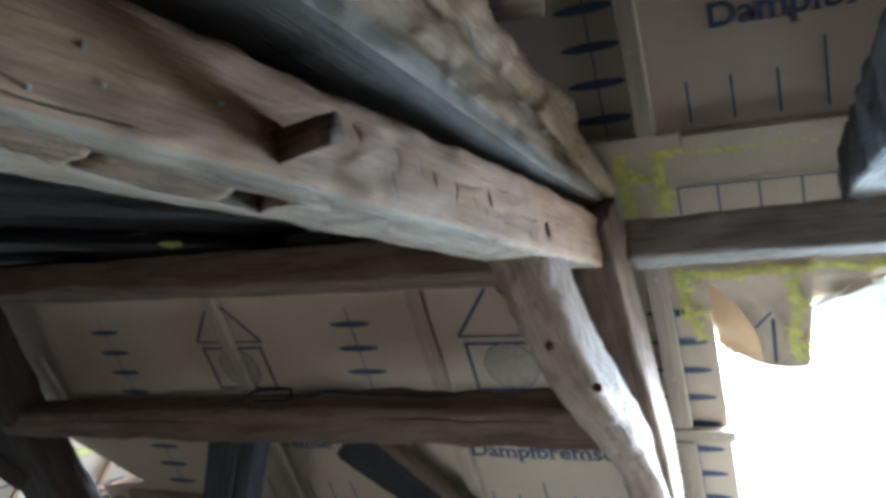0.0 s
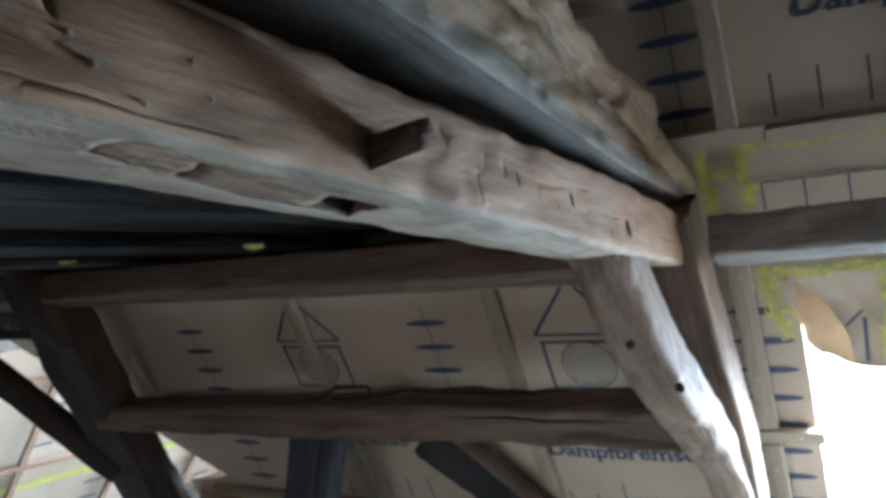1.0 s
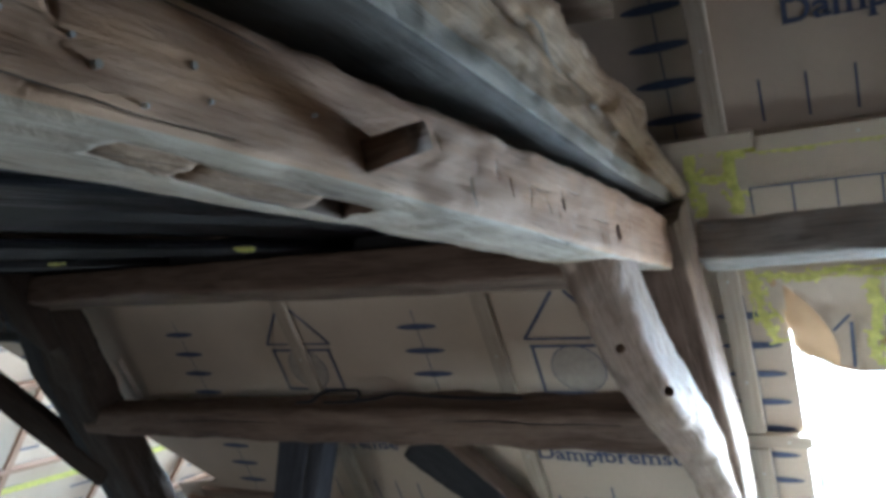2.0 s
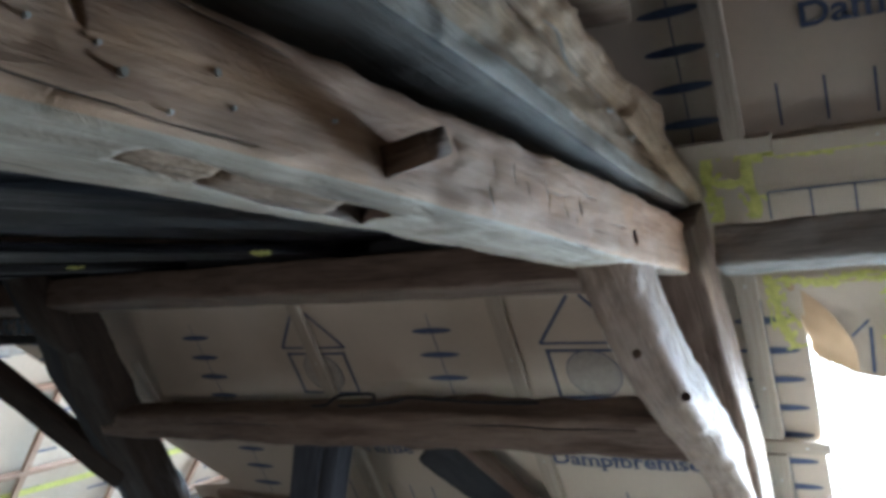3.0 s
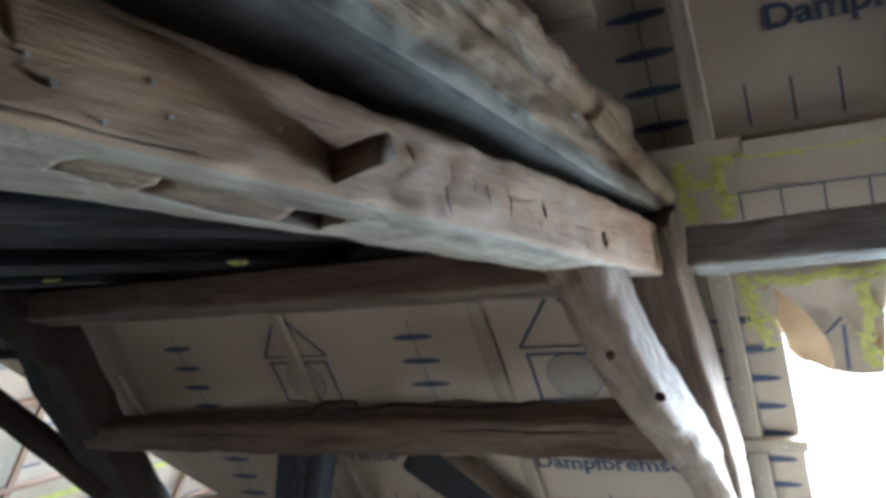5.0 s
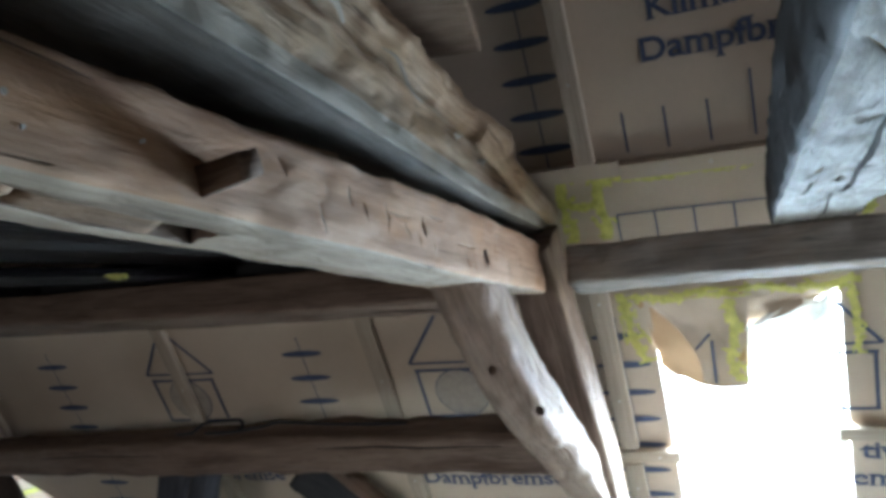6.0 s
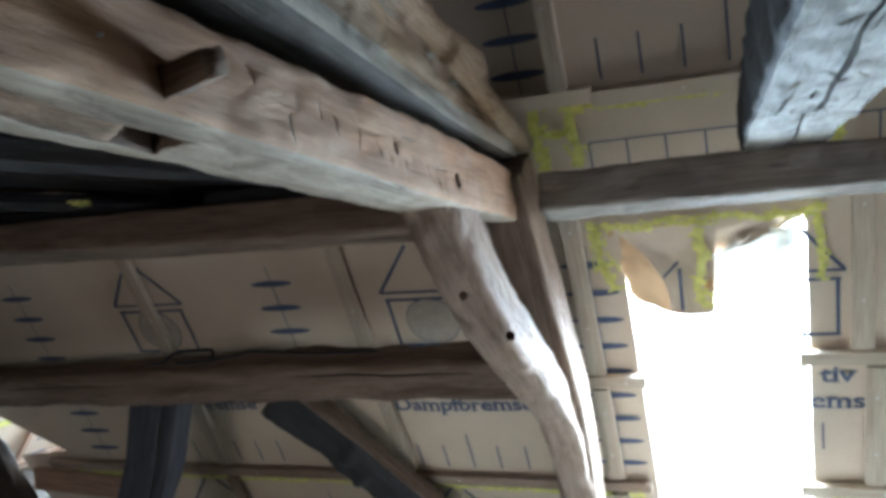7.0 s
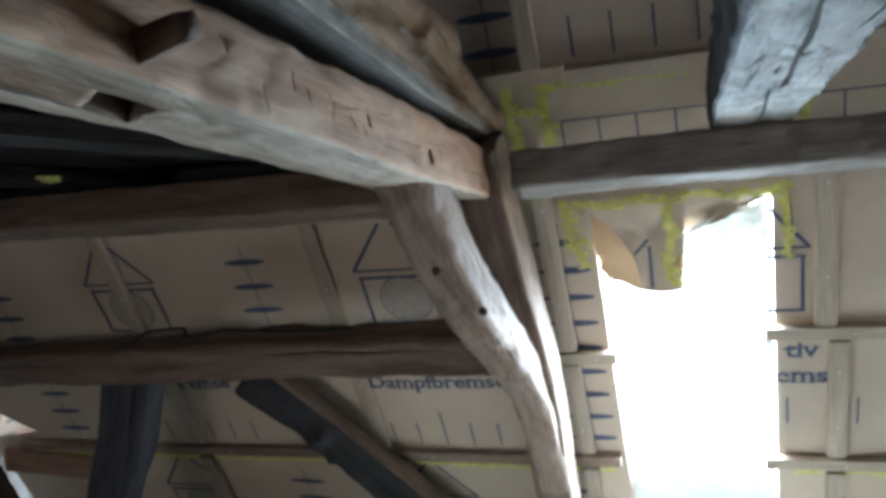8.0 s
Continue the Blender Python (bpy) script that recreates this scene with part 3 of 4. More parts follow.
# ---- skylight with its cut and folded membrane ----
def cloth(name, corners, nu, nv, crumple, out, mat, parent, label, seed, belly=0.0, hollow=0.0):
    """A slack flap between four corners (x, z, d), pushed outward in its middle; belly lowers its last edge, hollow draws its first side in."""
    bm = bmesh.new()
    a, b, c, d = (Vector(v) for v in corners)
    g = []
    for i in range(nu + 1):
        r = []
        for j in range(nv + 1):
            u, v = i / nu, j / nv
            q = a * (1 - u) * (1 - v) + b * u * (1 - v) + c * u * v + d * (1 - u) * v
            q.y -= belly * 4 * u * (1 - u) * v
            q.x += hollow * 4 * v * (1 - v) * (1 - u)
            k2 = 16 * u * (1 - u) * v * (1 - v)
            fold = noise.fractal(Vector((u * 2.6 + seed, v * 2.6, seed)), 0.9, 2.0, 3)
            r.append(bm.verts.new(on_slope(q.x, q.y, q.z + crumple * fold - out * k2)))
        g.append(r)
    for i in range(nu):
        for j in range(nv):
            f = bm.faces.new((g[i][j], g[i + 1][j], g[i + 1][j + 1], g[i][j + 1]))
            f.smooth = True
    return part(name, bm, mat, parent, label)


skylight = empty("skylight_window", "open roof skylight with torn membrane flaps, dazzling daylight behind", "skylight", kind="structure", at=on_slope(-0.295, 0.42))


def skylight_part(name, bm, mat, label=""):
    ob = part(name, bm, mat, skylight, label)
    ob.matrix_parent_inverse = Matrix.Translation(-skylight.location)
    return ob


wc, hc = (WIN_L + WIN_R) / 2, (WIN_B + WIN_T) / 2
ww, hh = WIN_R - WIN_L, (WIN_T - WIN_B) * HYP
for sx in (-1, 1):
    skylight_part("reveal", box((0.02, hh + 0.04, 0.14), slope_frame(wc, hc, -0.074) @ pose(sx * (ww / 2 + 0.011), 0, 0), 0.002), WOOD_NEW)
    skylight_part("window_frame", box((0.04, hh, 0.04), slope_frame(wc, hc, -0.16) @ pose(sx * (ww / 2 - 0.01), 0, 0), 0.004), FRAME_GREY)
for sy in (-1, 1):
    skylight_part("reveal", box((ww, 0.02, 0.14), slope_frame(wc, hc, -0.074) @ pose(0, sy * (hh / 2 + 0.011), 0), 0.002), WOOD_NEW)
    skylight_part("window_frame", box((ww - 0.06, 0.04, 0.04), slope_frame(wc, hc, -0.16) @ pose(0, sy * (hh / 2 - 0.02), 0), 0.004), FRAME_GREY)
for nm, cs, cr, out, mt, lb, sd, belly, hollow in (
    ("flap", ((-0.58, 1.625, 0.006), (-0.285, 1.625, 0.006), (-0.31, 1.345, 0.0), (-0.537, 1.418, 0.002)), 0.010, 0.03, FLAP, "thin brown membrane flap, glowing orange at its edge", 1.0, 0.034, 0.012),
    ("flap", ((-0.56, 1.622, 0.016), (-0.275, 1.622, 0.016), (-0.30, 1.352, 0.012), (-0.425, 1.362, 0.010)), 0.010, 0.025, MEMBRANE, "folded back brown membrane flap", 1.6, 0.01, 0.045),
    ("flap", ((-0.335, 1.625, 0.004), (-0.045, 1.625, 0.004), (-0.075, 1.605, 0.0), (-0.31, 1.515, -0.004)), 0.008, 0.01, MEMBRANE, "", 2.0, 0.012, 0.0),
    ("flap", ((-0.312, 1.524, 0.006), (-0.078, 1.609, 0.004), (-0.062, 1.45, -0.05), (-0.30, 1.375, -0.05)), 0.040, 0.02, FLAP_PALE, "crumpled pale membrane flap bent outwards", 3.0, 0.0, 0.0),
    ("flap", ((-0.54, 0.62, -0.05), (-0.06, 0.63, -0.05), (-0.04, 0.42, 0.004), (-0.545, 0.42, 0.004)), 0.03, 0.03, FLAP_PALE, "pale membrane flap along the sill", 4.0, 0.0, 0.0),
):
    ob = cloth(nm, cs, 30, 26, cr, out, mt, skylight, lb, sd, belly, hollow)
    ob.matrix_parent_inverse = Matrix.Translation(-skylight.location)
bm = bmesh.new()
ink_line(bm, (-0.383, 1.50), (-0.387, 1.37), 0.010, 0.026)
ink_line(bm, (-0.43, 1.475), (-0.385, 1.52), 0.008, 0.026)
skylight_part("printed_line", bm, INK)

# ---- purlins ----
purlin_right = part("purlin", timber([(-0.66, 2.435, 1.712, 0.065, 0.05), (0.3, 2.435, 1.713, 0.066, 0.049), (1.5, 2.435, 1.712, 0.066, 0.05), (3.9, 2.435, 1.72, 0.066, 0.05)], (0, 1, -0.18), 110, 0.014, 0.006, 0.006, 1.3, grain=7.0), WOOD_GREY)
tagged(purlin_right, "grey weathered hewn purlin under the roof slope", "beam", "roof purlins")
purlin_left = part("purlin", timber([(-4.9, 2.45, 1.73, 0.07, 0.056), (-2.8, 2.45, 1.722, 0.07, 0.056), (-1.8, 2.45, 1.706, 0.07, 0.058), (-0.835, 2.45, 1.69, 0.07, 0.06)], (0, 1, -0.32), 120, 0.016, 0.005, 0.008, 5.1), WOOD_DARK)
carve(purlin_left, [crack([(-1.52, 2.425, 1.632, 0.001), (-1.35, 2.422, 1.632, 0.006), (-1.2, 2.42, 1.630, 0.005), (-1.02, 2.42, 1.624, 0.004), (-0.86, 2.42, 1.618, 0.002)], (0, 0.4, 1), 0.05, (0, 1, 0))], WOOD_DEEP)
tagged(purlin_left, "dark brown hewn purlin with a long drying crack", "beam", "roof purlins")

# ---- main tie beam ----
def face_x(y):
    return -0.535 - 0.0855 * y


HALF = 0.078
beam = part("beam_timber", timber([(face_x(y) - HALF, y, (lo + hi) / 2, HALF, (hi - lo) / 2) for y, lo, hi in (
    (-2.6, 1.80, 1.92), (-1.4, 1.80, 1.91), (-0.3, 1.795, 1.895), (0.35, 1.792, 1.884), (0.85, 1.768, 1.862), (1.35, 1.736, 1.84), (1.85, 1.698, 1.83), (2.35, 1.668, 1.80), (2.53, 1.658, 1.785))],
    (1, 0, 0), 260, 0.012, 0.0045, 0.004, 9.7, 9, grain=9.0, second=lambda u, v: int(v < -0.93)), WOOD_BEAM)
two_faced(beam, WOOD_UNDER)
tie_beam = empty("tie_beam", "old hewn tie beam with a mortise slot and a protruding wooden peg", "beam", at=(-0.75, 2.5, 1.72))


def hang(ob, parent):
    ob.parent = parent
    ob.matrix_parent_inverse = parent.matrix_world.inverted() if parent.parent else Matrix.Translation(-parent.location)
    return ob


hang(beam, tie_beam)


def under_z(y):
    """The height of the beam's underside."""
    return 1.768 - 0.056 * (y - 0.85) - 0.010 * max(0.0, y - 0.85)


def prism(outline, z0, z1):
    """An upright prism over an outline of (y, metres behind the beam's face)."""
    bm = bmesh.new()
    lo = [bm.verts.new((face_x(y) - d, y, z0)) for y, d in outline]
    hi = [bm.verts.new((face_x(y) - d, y, z1)) for y, d in outline]
    bm.faces.new(lo), bm.faces.new(hi)
    for i in range(len(outline)):
        k2 = (i + 1) % len(outline)
        bm.faces.new((lo[i], lo[k2], hi[k2], hi[i]))
    return bm


def infill(outline, recess, seed):
    """A rough piece of wood filling the mortise, its worn underside set back."""
    bm = bmesh.new()
    uvl = bm.loops.layers.uv.new("UVMap")
    cy = sum(y for y, d in outline) / len(outline)
    cd = sum(d for y, d in outline) / len(outline)
    rings = []
    for f in (1.0, 0.97, 0.8, 0.6, 0.4, 0.2):
        row = []
        for i in range(len(outline)):
            (ya, da), (yb, db) = outline[i], outline[(i + 1) % len(outline)]
            for k2 in range(6):
                y, d = ya + (yb - ya) * k2 / 6, da + (db - da) * k2 / 6
                y, d = cy + (y - cy) * f, cd + (d - cd) * f
                h = 0.012 if f == 1.0 else 0.003 * noise.noise(Vector((y * 30, d * 140, seed)))
                row.append(bm.verts.new((face_x(y) - d, y, under_z(y) + recess + h)))
        rings.append(row)
    n = len(rings[0])
    for a, b in zip(rings, rings[1:]):
        for i in range(n):
            bm.faces.new((a[i], a[(i + 1) % n], b[(i + 1) % n], b[i]))
    bm.faces.new(rings[-1])
    top = [bm.verts.new(v.co + Vector((0, 0, 0.02))) for v in rings[0]]
    for i in range(n):
        bm.faces.new((rings[0][i], rings[0][(i + 1) % n], top[(i + 1) % n], top[i]))
    bm.faces.new(top)
    for f in bm.faces:
        for lp in f.loops:
            lp[uvl].uv = (lp.vert.co.y, lp.vert.co.x)
    return smooth(bm)


def adze_nicks():
    """Short chopped marks on the beam's face towards its far end."""
    rng, cuts = random.Random(8), []
    for i in range(24):
        y = 1.16 + 0.052 * i + rng.uniform(-0.02, 0.02)
        z = 1.80 - 0.055 * (y - 1.0) + rng.uniform(-0.03, 0.025)
        h, lean = rng.uniform(0.008, 0.022), rng.uniform(-0.004, 0.018)
        cuts.append(crack([(face_x(y), y, z + h, 0.0006), (face_x(y), y + lean * 0.6, z, rng.uniform(0.003, 0.009)), (face_x(y), y + lean, z - h, 0.0006)], (-1, 0.5, 0), rng.uniform(0.005, 0.010), (0, 1, 0)))
    for y, z, ln in ((1.42, 1.792, 0.09), (1.60, 1.80, 0.07), (1.75, 1.762, 0.10), (2.0, 1.79, 0.06)):
        cuts.append(crack([(face_x(y), y, z, 0.0006), (face_x(y + ln / 2), y + ln / 2, z - 0.004, 0.003), (face_x(y + ln), y + ln, z - 0.004, 0.0006)], (-1, 0, 0), 0.007, (0, 0, 1)))
    return cuts


carve(beam, [
    prism([(0.795, 0.07), (0.786, 0.042), (0.789, 0.027), (0.817, 0.0265), (0.868, 0.033), (0.97, 0.0445), (1.112, 0.053), (1.150, 0.116), (1.06, 0.119), (0.9, 0.100)], 1.70, 1.80),
    box((0.05, 0.022, 0.026), pose(-0.70, 1.925, 1.742, 8, 0, 0)),
    crack([(face_x(0.72), 0.722, 1.845, 0.0015), (face_x(0.724), 0.724, 1.834, 0.003), (face_x(0.726), 0.729, 1.824, 0.0005)], (-1, 0, 0), 0.012, (0, 1, 0)),
    box((0.02, 0.010, 0.016), pose(-0.668, 1.57, 1.775, 20, 0, 0)),
    crack([(face_x(0.62), 0.62, 1.800, 0.001), (face_x(0.70), 0.70, 1.790, 0.0013), (face_x(0.78), 0.78, 1.783, 0.0011), (face_x(0.86), 0.86, 1.779, 0.0008)], (-1, 0, 0), 0.014, (0, 0, 1)),
    crack([(face_x(0.72), 0.72, 1.868, 0.0008), (face_x(0.80), 0.80, 1.852, 0.002), (face_x(0.90), 0.90, 1.843, 0.001)], (-1, 0, 0), 0.012, (0, 0, 1)),
], WOOD_DARK)
nicks = adze_nicks()
carve(beam, nicks[0::4], WOOD_PEG)
carve(beam, [c for i, c in enumerate(nicks) if i % 4], WOOD_SCRAPED)
for outline, recess, seed in (
    (((0.797, 0.068), (0.790, 0.043), (0.793, 0.030), (0.817, 0.029), (0.866, 0.0355), (0.886, 0.094)), 0.002, 1.0),
    (((0.871, 0.037), (0.95, 0.047), (1.035, 0.053), (1.08, 0.113), (1.0, 0.109), (0.893, 0.096)), 0.003, 7.0),
):
    hang(part("infill", infill(outline, recess, seed), WOOD_INFILL, None, "broken brown wood filling the mortise"), tie_beam)
peg = hang(part("peg", timber([(-0.68, 1.044, 1.784, 0.0125, 0.0135), (-0.62, 1.026, 1.788, 0.0125, 0.0135), (-0.564, 1.007, 1.791, 0.011, 0.012)], (0, 1, 0.25), 14, 0.003, 0.0012, 0.001, 4.0, 4), WOOD_PEG, None, "dark brown squared wooden peg"), tie_beam)
random.seed(5)
for y, z in ((0.701, 1.819), (0.740, 1.816), (0.786, 1.788), (0.838, 1.799), (0.949, 1.808)):
    hang(part("nail", rod((face_x(y) - 0.01, y, z), (face_x(y) + 0.0012, y, z), 0.0016, 8), STEEL), tie_beam)

for y, z in ((0.754, 1.804), (0.824, 1.818)):
    hang(part("small_peg", rod((face_x(y) - 0.01, y, z), (face_x(y) + 0.0022, y, z), 0.0026, 7), WOOD_SCRAPED, None, "pale snapped peg end"), tie_beam)

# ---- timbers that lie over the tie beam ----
# underside in a deeper brown wood, lower right edge in scraped pale wood
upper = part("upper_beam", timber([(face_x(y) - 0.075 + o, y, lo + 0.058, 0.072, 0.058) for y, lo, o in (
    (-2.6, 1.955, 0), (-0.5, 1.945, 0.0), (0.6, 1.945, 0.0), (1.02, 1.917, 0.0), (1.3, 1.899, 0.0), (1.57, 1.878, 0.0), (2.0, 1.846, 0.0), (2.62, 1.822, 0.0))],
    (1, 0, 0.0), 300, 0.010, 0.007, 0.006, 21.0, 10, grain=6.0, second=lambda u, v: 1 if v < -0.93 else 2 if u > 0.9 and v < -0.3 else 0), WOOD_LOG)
two_faced(two_faced(upper, WOOD_DEEP), WOOD_SCRAPED)
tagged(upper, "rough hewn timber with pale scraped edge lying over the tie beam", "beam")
def pole_x(y):
    return -0.652 - 0.085 * (y - 1.6) - 0.055 * max(0.55, min(1.0, (2.3 - y) / 0.45))


pole = part("roof_pole", timber([(pole_x(y), y, z + 0.020, r * 0.86, r * 0.86) for y, z, r in (
    (-2.6, 2.22, 0.05), (0.2, 2.16, 0.052), (1.0, 2.085, 0.052), (1.5, 2.03, 0.052), (1.78, 1.998, 0.050), (2.06, 1.962, 0.047), (2.13, 1.952, 0.038))],
    (1, 0, 0), 420, 0.06, 0.011, 0.009, 33.0, 9, bumps=((0.935, -60, 0.013, 0.010), (0.962, -85, 0.013, 0.010), (0.905, -30, 0.013, 0.010), (0.885, -75, 0.013, 0.008), (0.86, -60, -0.010, 0.014), (0.83, -40, 0.008, 0.02)), grain=11.0), WOOD_LOG)
tagged(pole, "gnarled round pole with torn bark and knots", "pole")
# pale splinters of torn bark along the pole
for y0, y1, ang, w in ((1.44, 1.62, -42, 0.004), (1.63, 1.68, -66, 0.006), (1.74, 1.80, -52, 0.006), (1.20, 1.34, -50, 0.004), (1.90, 1.94, -60, 0.005)):
    ks = []
    for q, half in ((0.0, 0.3), (0.3, 1.0), (0.7, 0.9), (1.0, 0.35)):
        y = y0 + (y1 - y0) * q
        zc = 2.105 - 0.135 * (y - 1.0) - 0.018 * max(0.0, y - 1.5) / 0.5
        a = radians(ang + 12 * math.sin(5 * q + y0 * 9))
        ks.append((pole_x(y) + 0.049 * math.cos(a), y, zc + 0.049 * math.sin(a), w * half, w * half))
    part("bark_splinter", timber(ks, (1, 0, 0), 14, 0.004, 0.002, 0.003, y0 * 5, 2), WOOD_SCRAPED, pole, "pale splinter of torn bark")
pole_end = part("pole_stub", timber([(-0.700, 1.9, 1.985, 0.027, 0.027), (-0.722, 2.2, 1.935, 0.027, 0.027), (-0.748, 2.58, 1.868, 0.026, 0.026)], (1, 0, 0), 40, 0.03, 0.004, 0.003, 3.1), WOOD_LOG)
tagged(pole_end, "thin round pole behind the gnarled one", "pole")
wedge = part("packing_board", timber([(-0.80, 0.9, 1.872, 0.04, 0.012), (-0.765, 1.2, 1.872, 0.036, 0.012), (-0.745, 1.42, 1.868, 0.024, 0.008)], (1, 0, 0), 24, 0.004, 0.003, 0.002, 8.0), WOOD_INFILL)
tagged(wedge, "dark packing board wedged between two beams", "board")
stub = part("plank", timber([(-1.5, 1.55, 2.175, 0.185, 0.016), (-1.0, 1.71, 2.172, 0.185, 0.016), (-0.648, 1.81, 2.168, 0.175, 0.015)], (0, 1, 0), 60, 0.005, 0.004, 0.006, 6.0), WOOD_BRACE)
tagged(stub, "weathered brown plank end lying across the roof pole", "plank")

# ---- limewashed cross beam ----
# limewashed underside; near-black wood paints the shade on the sides and top
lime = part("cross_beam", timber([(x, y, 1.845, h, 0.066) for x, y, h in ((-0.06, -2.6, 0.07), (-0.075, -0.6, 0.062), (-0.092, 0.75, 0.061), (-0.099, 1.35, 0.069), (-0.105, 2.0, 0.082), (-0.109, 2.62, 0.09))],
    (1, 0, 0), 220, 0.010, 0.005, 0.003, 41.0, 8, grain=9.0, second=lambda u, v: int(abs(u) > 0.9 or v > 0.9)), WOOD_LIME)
two_faced(lime, WOOD_BLACK)
carve(lime, [
    crack([(-0.095, 0.6, 1.779, 0.0012), (-0.101, 0.95, 1.779, 0.0037), (-0.105, 1.19, 1.779, 0.0025), (-0.098, 1.32, 1.779, 0.0050), (-0.096, 1.55, 1.779, 0.0037), (-0.089, 1.75, 1.779, 0.0056), (-0.093, 1.79, 1.779, 0.0019)], (0, 0, 1), 0.035, (1, 0, 0)),
    crack([(-0.088, 1.74, 1.779, 0.0019), (-0.108, 1.80, 1.779, 0.0037), (-0.104, 1.95, 1.779, 0.0025), (-0.096, 2.2, 1.779, 0.0031), (-0.10, 2.5, 1.779, 0.0019)], (0, 0, 1), 0.03, (1, 0, 0)),
    crack([(-0.06, 1.1, 1.779, 0.0006), (-0.052, 1.25, 1.779, 0.0025), (-0.058, 1.4, 1.779, 0.0006)], (0, 0, 1), 0.02, (1, 0, 0)),
    crack([(-0.135, 1.5, 1.779, 0.0006), (-0.142, 1.65, 1.779, 0.0031), (-0.15, 1.78, 1.779, 0.0006)], (0, 0, 1), 0.02, (1, 0, 0)),
], WOOD_DEEP)
random.seed(29)
for i in range(16):
    x, y, w = -0.10 + random.uniform(-0.07, 0.075), random.uniform(0.95, 2.45), random.uniform(0.002, 0.006)
    lx, ly = random.uniform(-0.022, 0.022), random.uniform(0.012, 0.05)
    carve(lime, [crack([(x - lx, y - ly, 1.778, 0.0006), (x + 0.2 * lx, y, 1.778, w), (x + lx, y + ly, 1.778, 0.0008)], (0.3, 0.2, 1), 0.012, (1, 0.3, 0))], WOOD_UNDER if i % 3 else WOOD_DEEP)
tagged(lime, "whitewashed old cross beam with deep drying cracks", "beam")


# ---- leaning posts, braces and the rail between them ----
def slope_point(x, total, z):
    return (x, total - K * z, z)


# skylight on the right face is painted in with the paler brace wood
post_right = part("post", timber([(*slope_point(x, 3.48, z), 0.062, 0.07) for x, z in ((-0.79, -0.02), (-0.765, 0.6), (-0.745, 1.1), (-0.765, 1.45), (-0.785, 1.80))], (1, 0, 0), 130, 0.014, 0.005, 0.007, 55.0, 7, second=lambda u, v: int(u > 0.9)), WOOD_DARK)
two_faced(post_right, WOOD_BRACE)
tagged(post_right, "leaning hewn post carrying the purlin, light on its right edge painted pale", "post", "leaning posts")
# left part of post and head in near-black wood, the rest umber
post_left = part("post", timber([(*slope_point(x, 3.45, z), h, 0.085) for x, z, h in ((-3.55, -0.02, 0.14), (-3.50, 0.6, 0.14), (-3.48, 1.0, 0.14), (-3.47, 1.25, 0.15), (-3.45, 1.45, 0.165), (-3.39, 1.65, 0.13), (-3.44, 1.86, 0.085))], (1, 0, 0), 130, 0.03, 0.010, 0.014, 61.0, 7, bumps=((0.78, -60, 0.03, 0.03), (0.70, -120, -0.02, 0.06)), grain=7.0, second=lambda u, v: int(u > -0.35)), WOOD_BLACK)
two_faced(post_left, WOOD_UMBER)
part("head", timber([(-3.36, 2.33, 1.90, 0.095, 0.05), (-3.35, 2.37, 1.78, 0.10, 0.05), (-3.31, 2.43, 1.62, 0.085, 0.045), (-3.28, 2.50, 1.50, 0.04, 0.03)], (1, 0, 0), 40, 0.02, 0.006, 0.008, 64.0, 6, second=lambda u, v: int(u > -0.6)), WOOD_BLACK, post_left, "hooked head of the post in front of the purlin")
two_faced(post_left.children[0], WOOD_UMBER)
tagged(post_left, "dark leaning hewn post in the shade", "post", "leaning posts")

BX = -0.775
brace = part("brace", timber([(BX, 1.965, 1.74, 0.058, 0.068), (BX, 2.04, 1.66, 0.058, 0.067), (BX, 2.13, 1.568, 0.058, 0.066), (BX + 0.004, 2.31, 1.415, 0.056, 0.069), (BX + 0.01, 2.55, 1.268, 0.054, 0.064), (BX + 0.015, 2.79, 1.098, 0.052, 0.060), (BX + 0.02, 2.96, 0.88, 0.052, 0.056), (BX + 0.02, 3.06, 0.70, 0.05, 0.05)],
    (1, 0, 0), 150, 0.026, 0.006, 0.007, 71.0, 6, bumps=((0.46, 20, 0.010, 0.05), (0.40, -60, 0.007, 0.02), (0.52, -50, -0.008, 0.018), (0.58, 10, 0.010, 0.022), (0.63, -30, 0.009, 0.015), (0.34, -100, 0.006, 0.03), (0.70, 0, -0.007, 0.02)), grain=10.0), WOOD_BRACE)
tagged(brace, "curved pale brace with round peg holes under the tie beam", "brace")
carve(brace, [
    crack([(-0.722, 2.10, 1.665, 0.001), (-0.718, 2.22, 1.565, 0.004), (-0.714, 2.36, 1.462, 0.003), (-0.712, 2.50, 1.365, 0.005), (-0.71, 2.68, 1.235, 0.004), (-0.71, 2.86, 1.09, 0.002)], (-0.9, -0.2, -0.3), 0.065, (0, 0.6, 0.75)),
], WOOD_DARK)

for a, b, r in (((-0.7875, 2.139, 1.504), (-0.7690, 2.088, 1.5087), 0.0115), ((-0.7304, 2.282, 1.3919), (-0.7153, 2.2315, 1.3992), 0.013)):
    a, b = Vector(a), Vector(b)
    carve(brace, [rod(a + (b - a) * 0.45, b + (b - a) * 0.5, r * 0.86, 14)], WOOD_PEG)

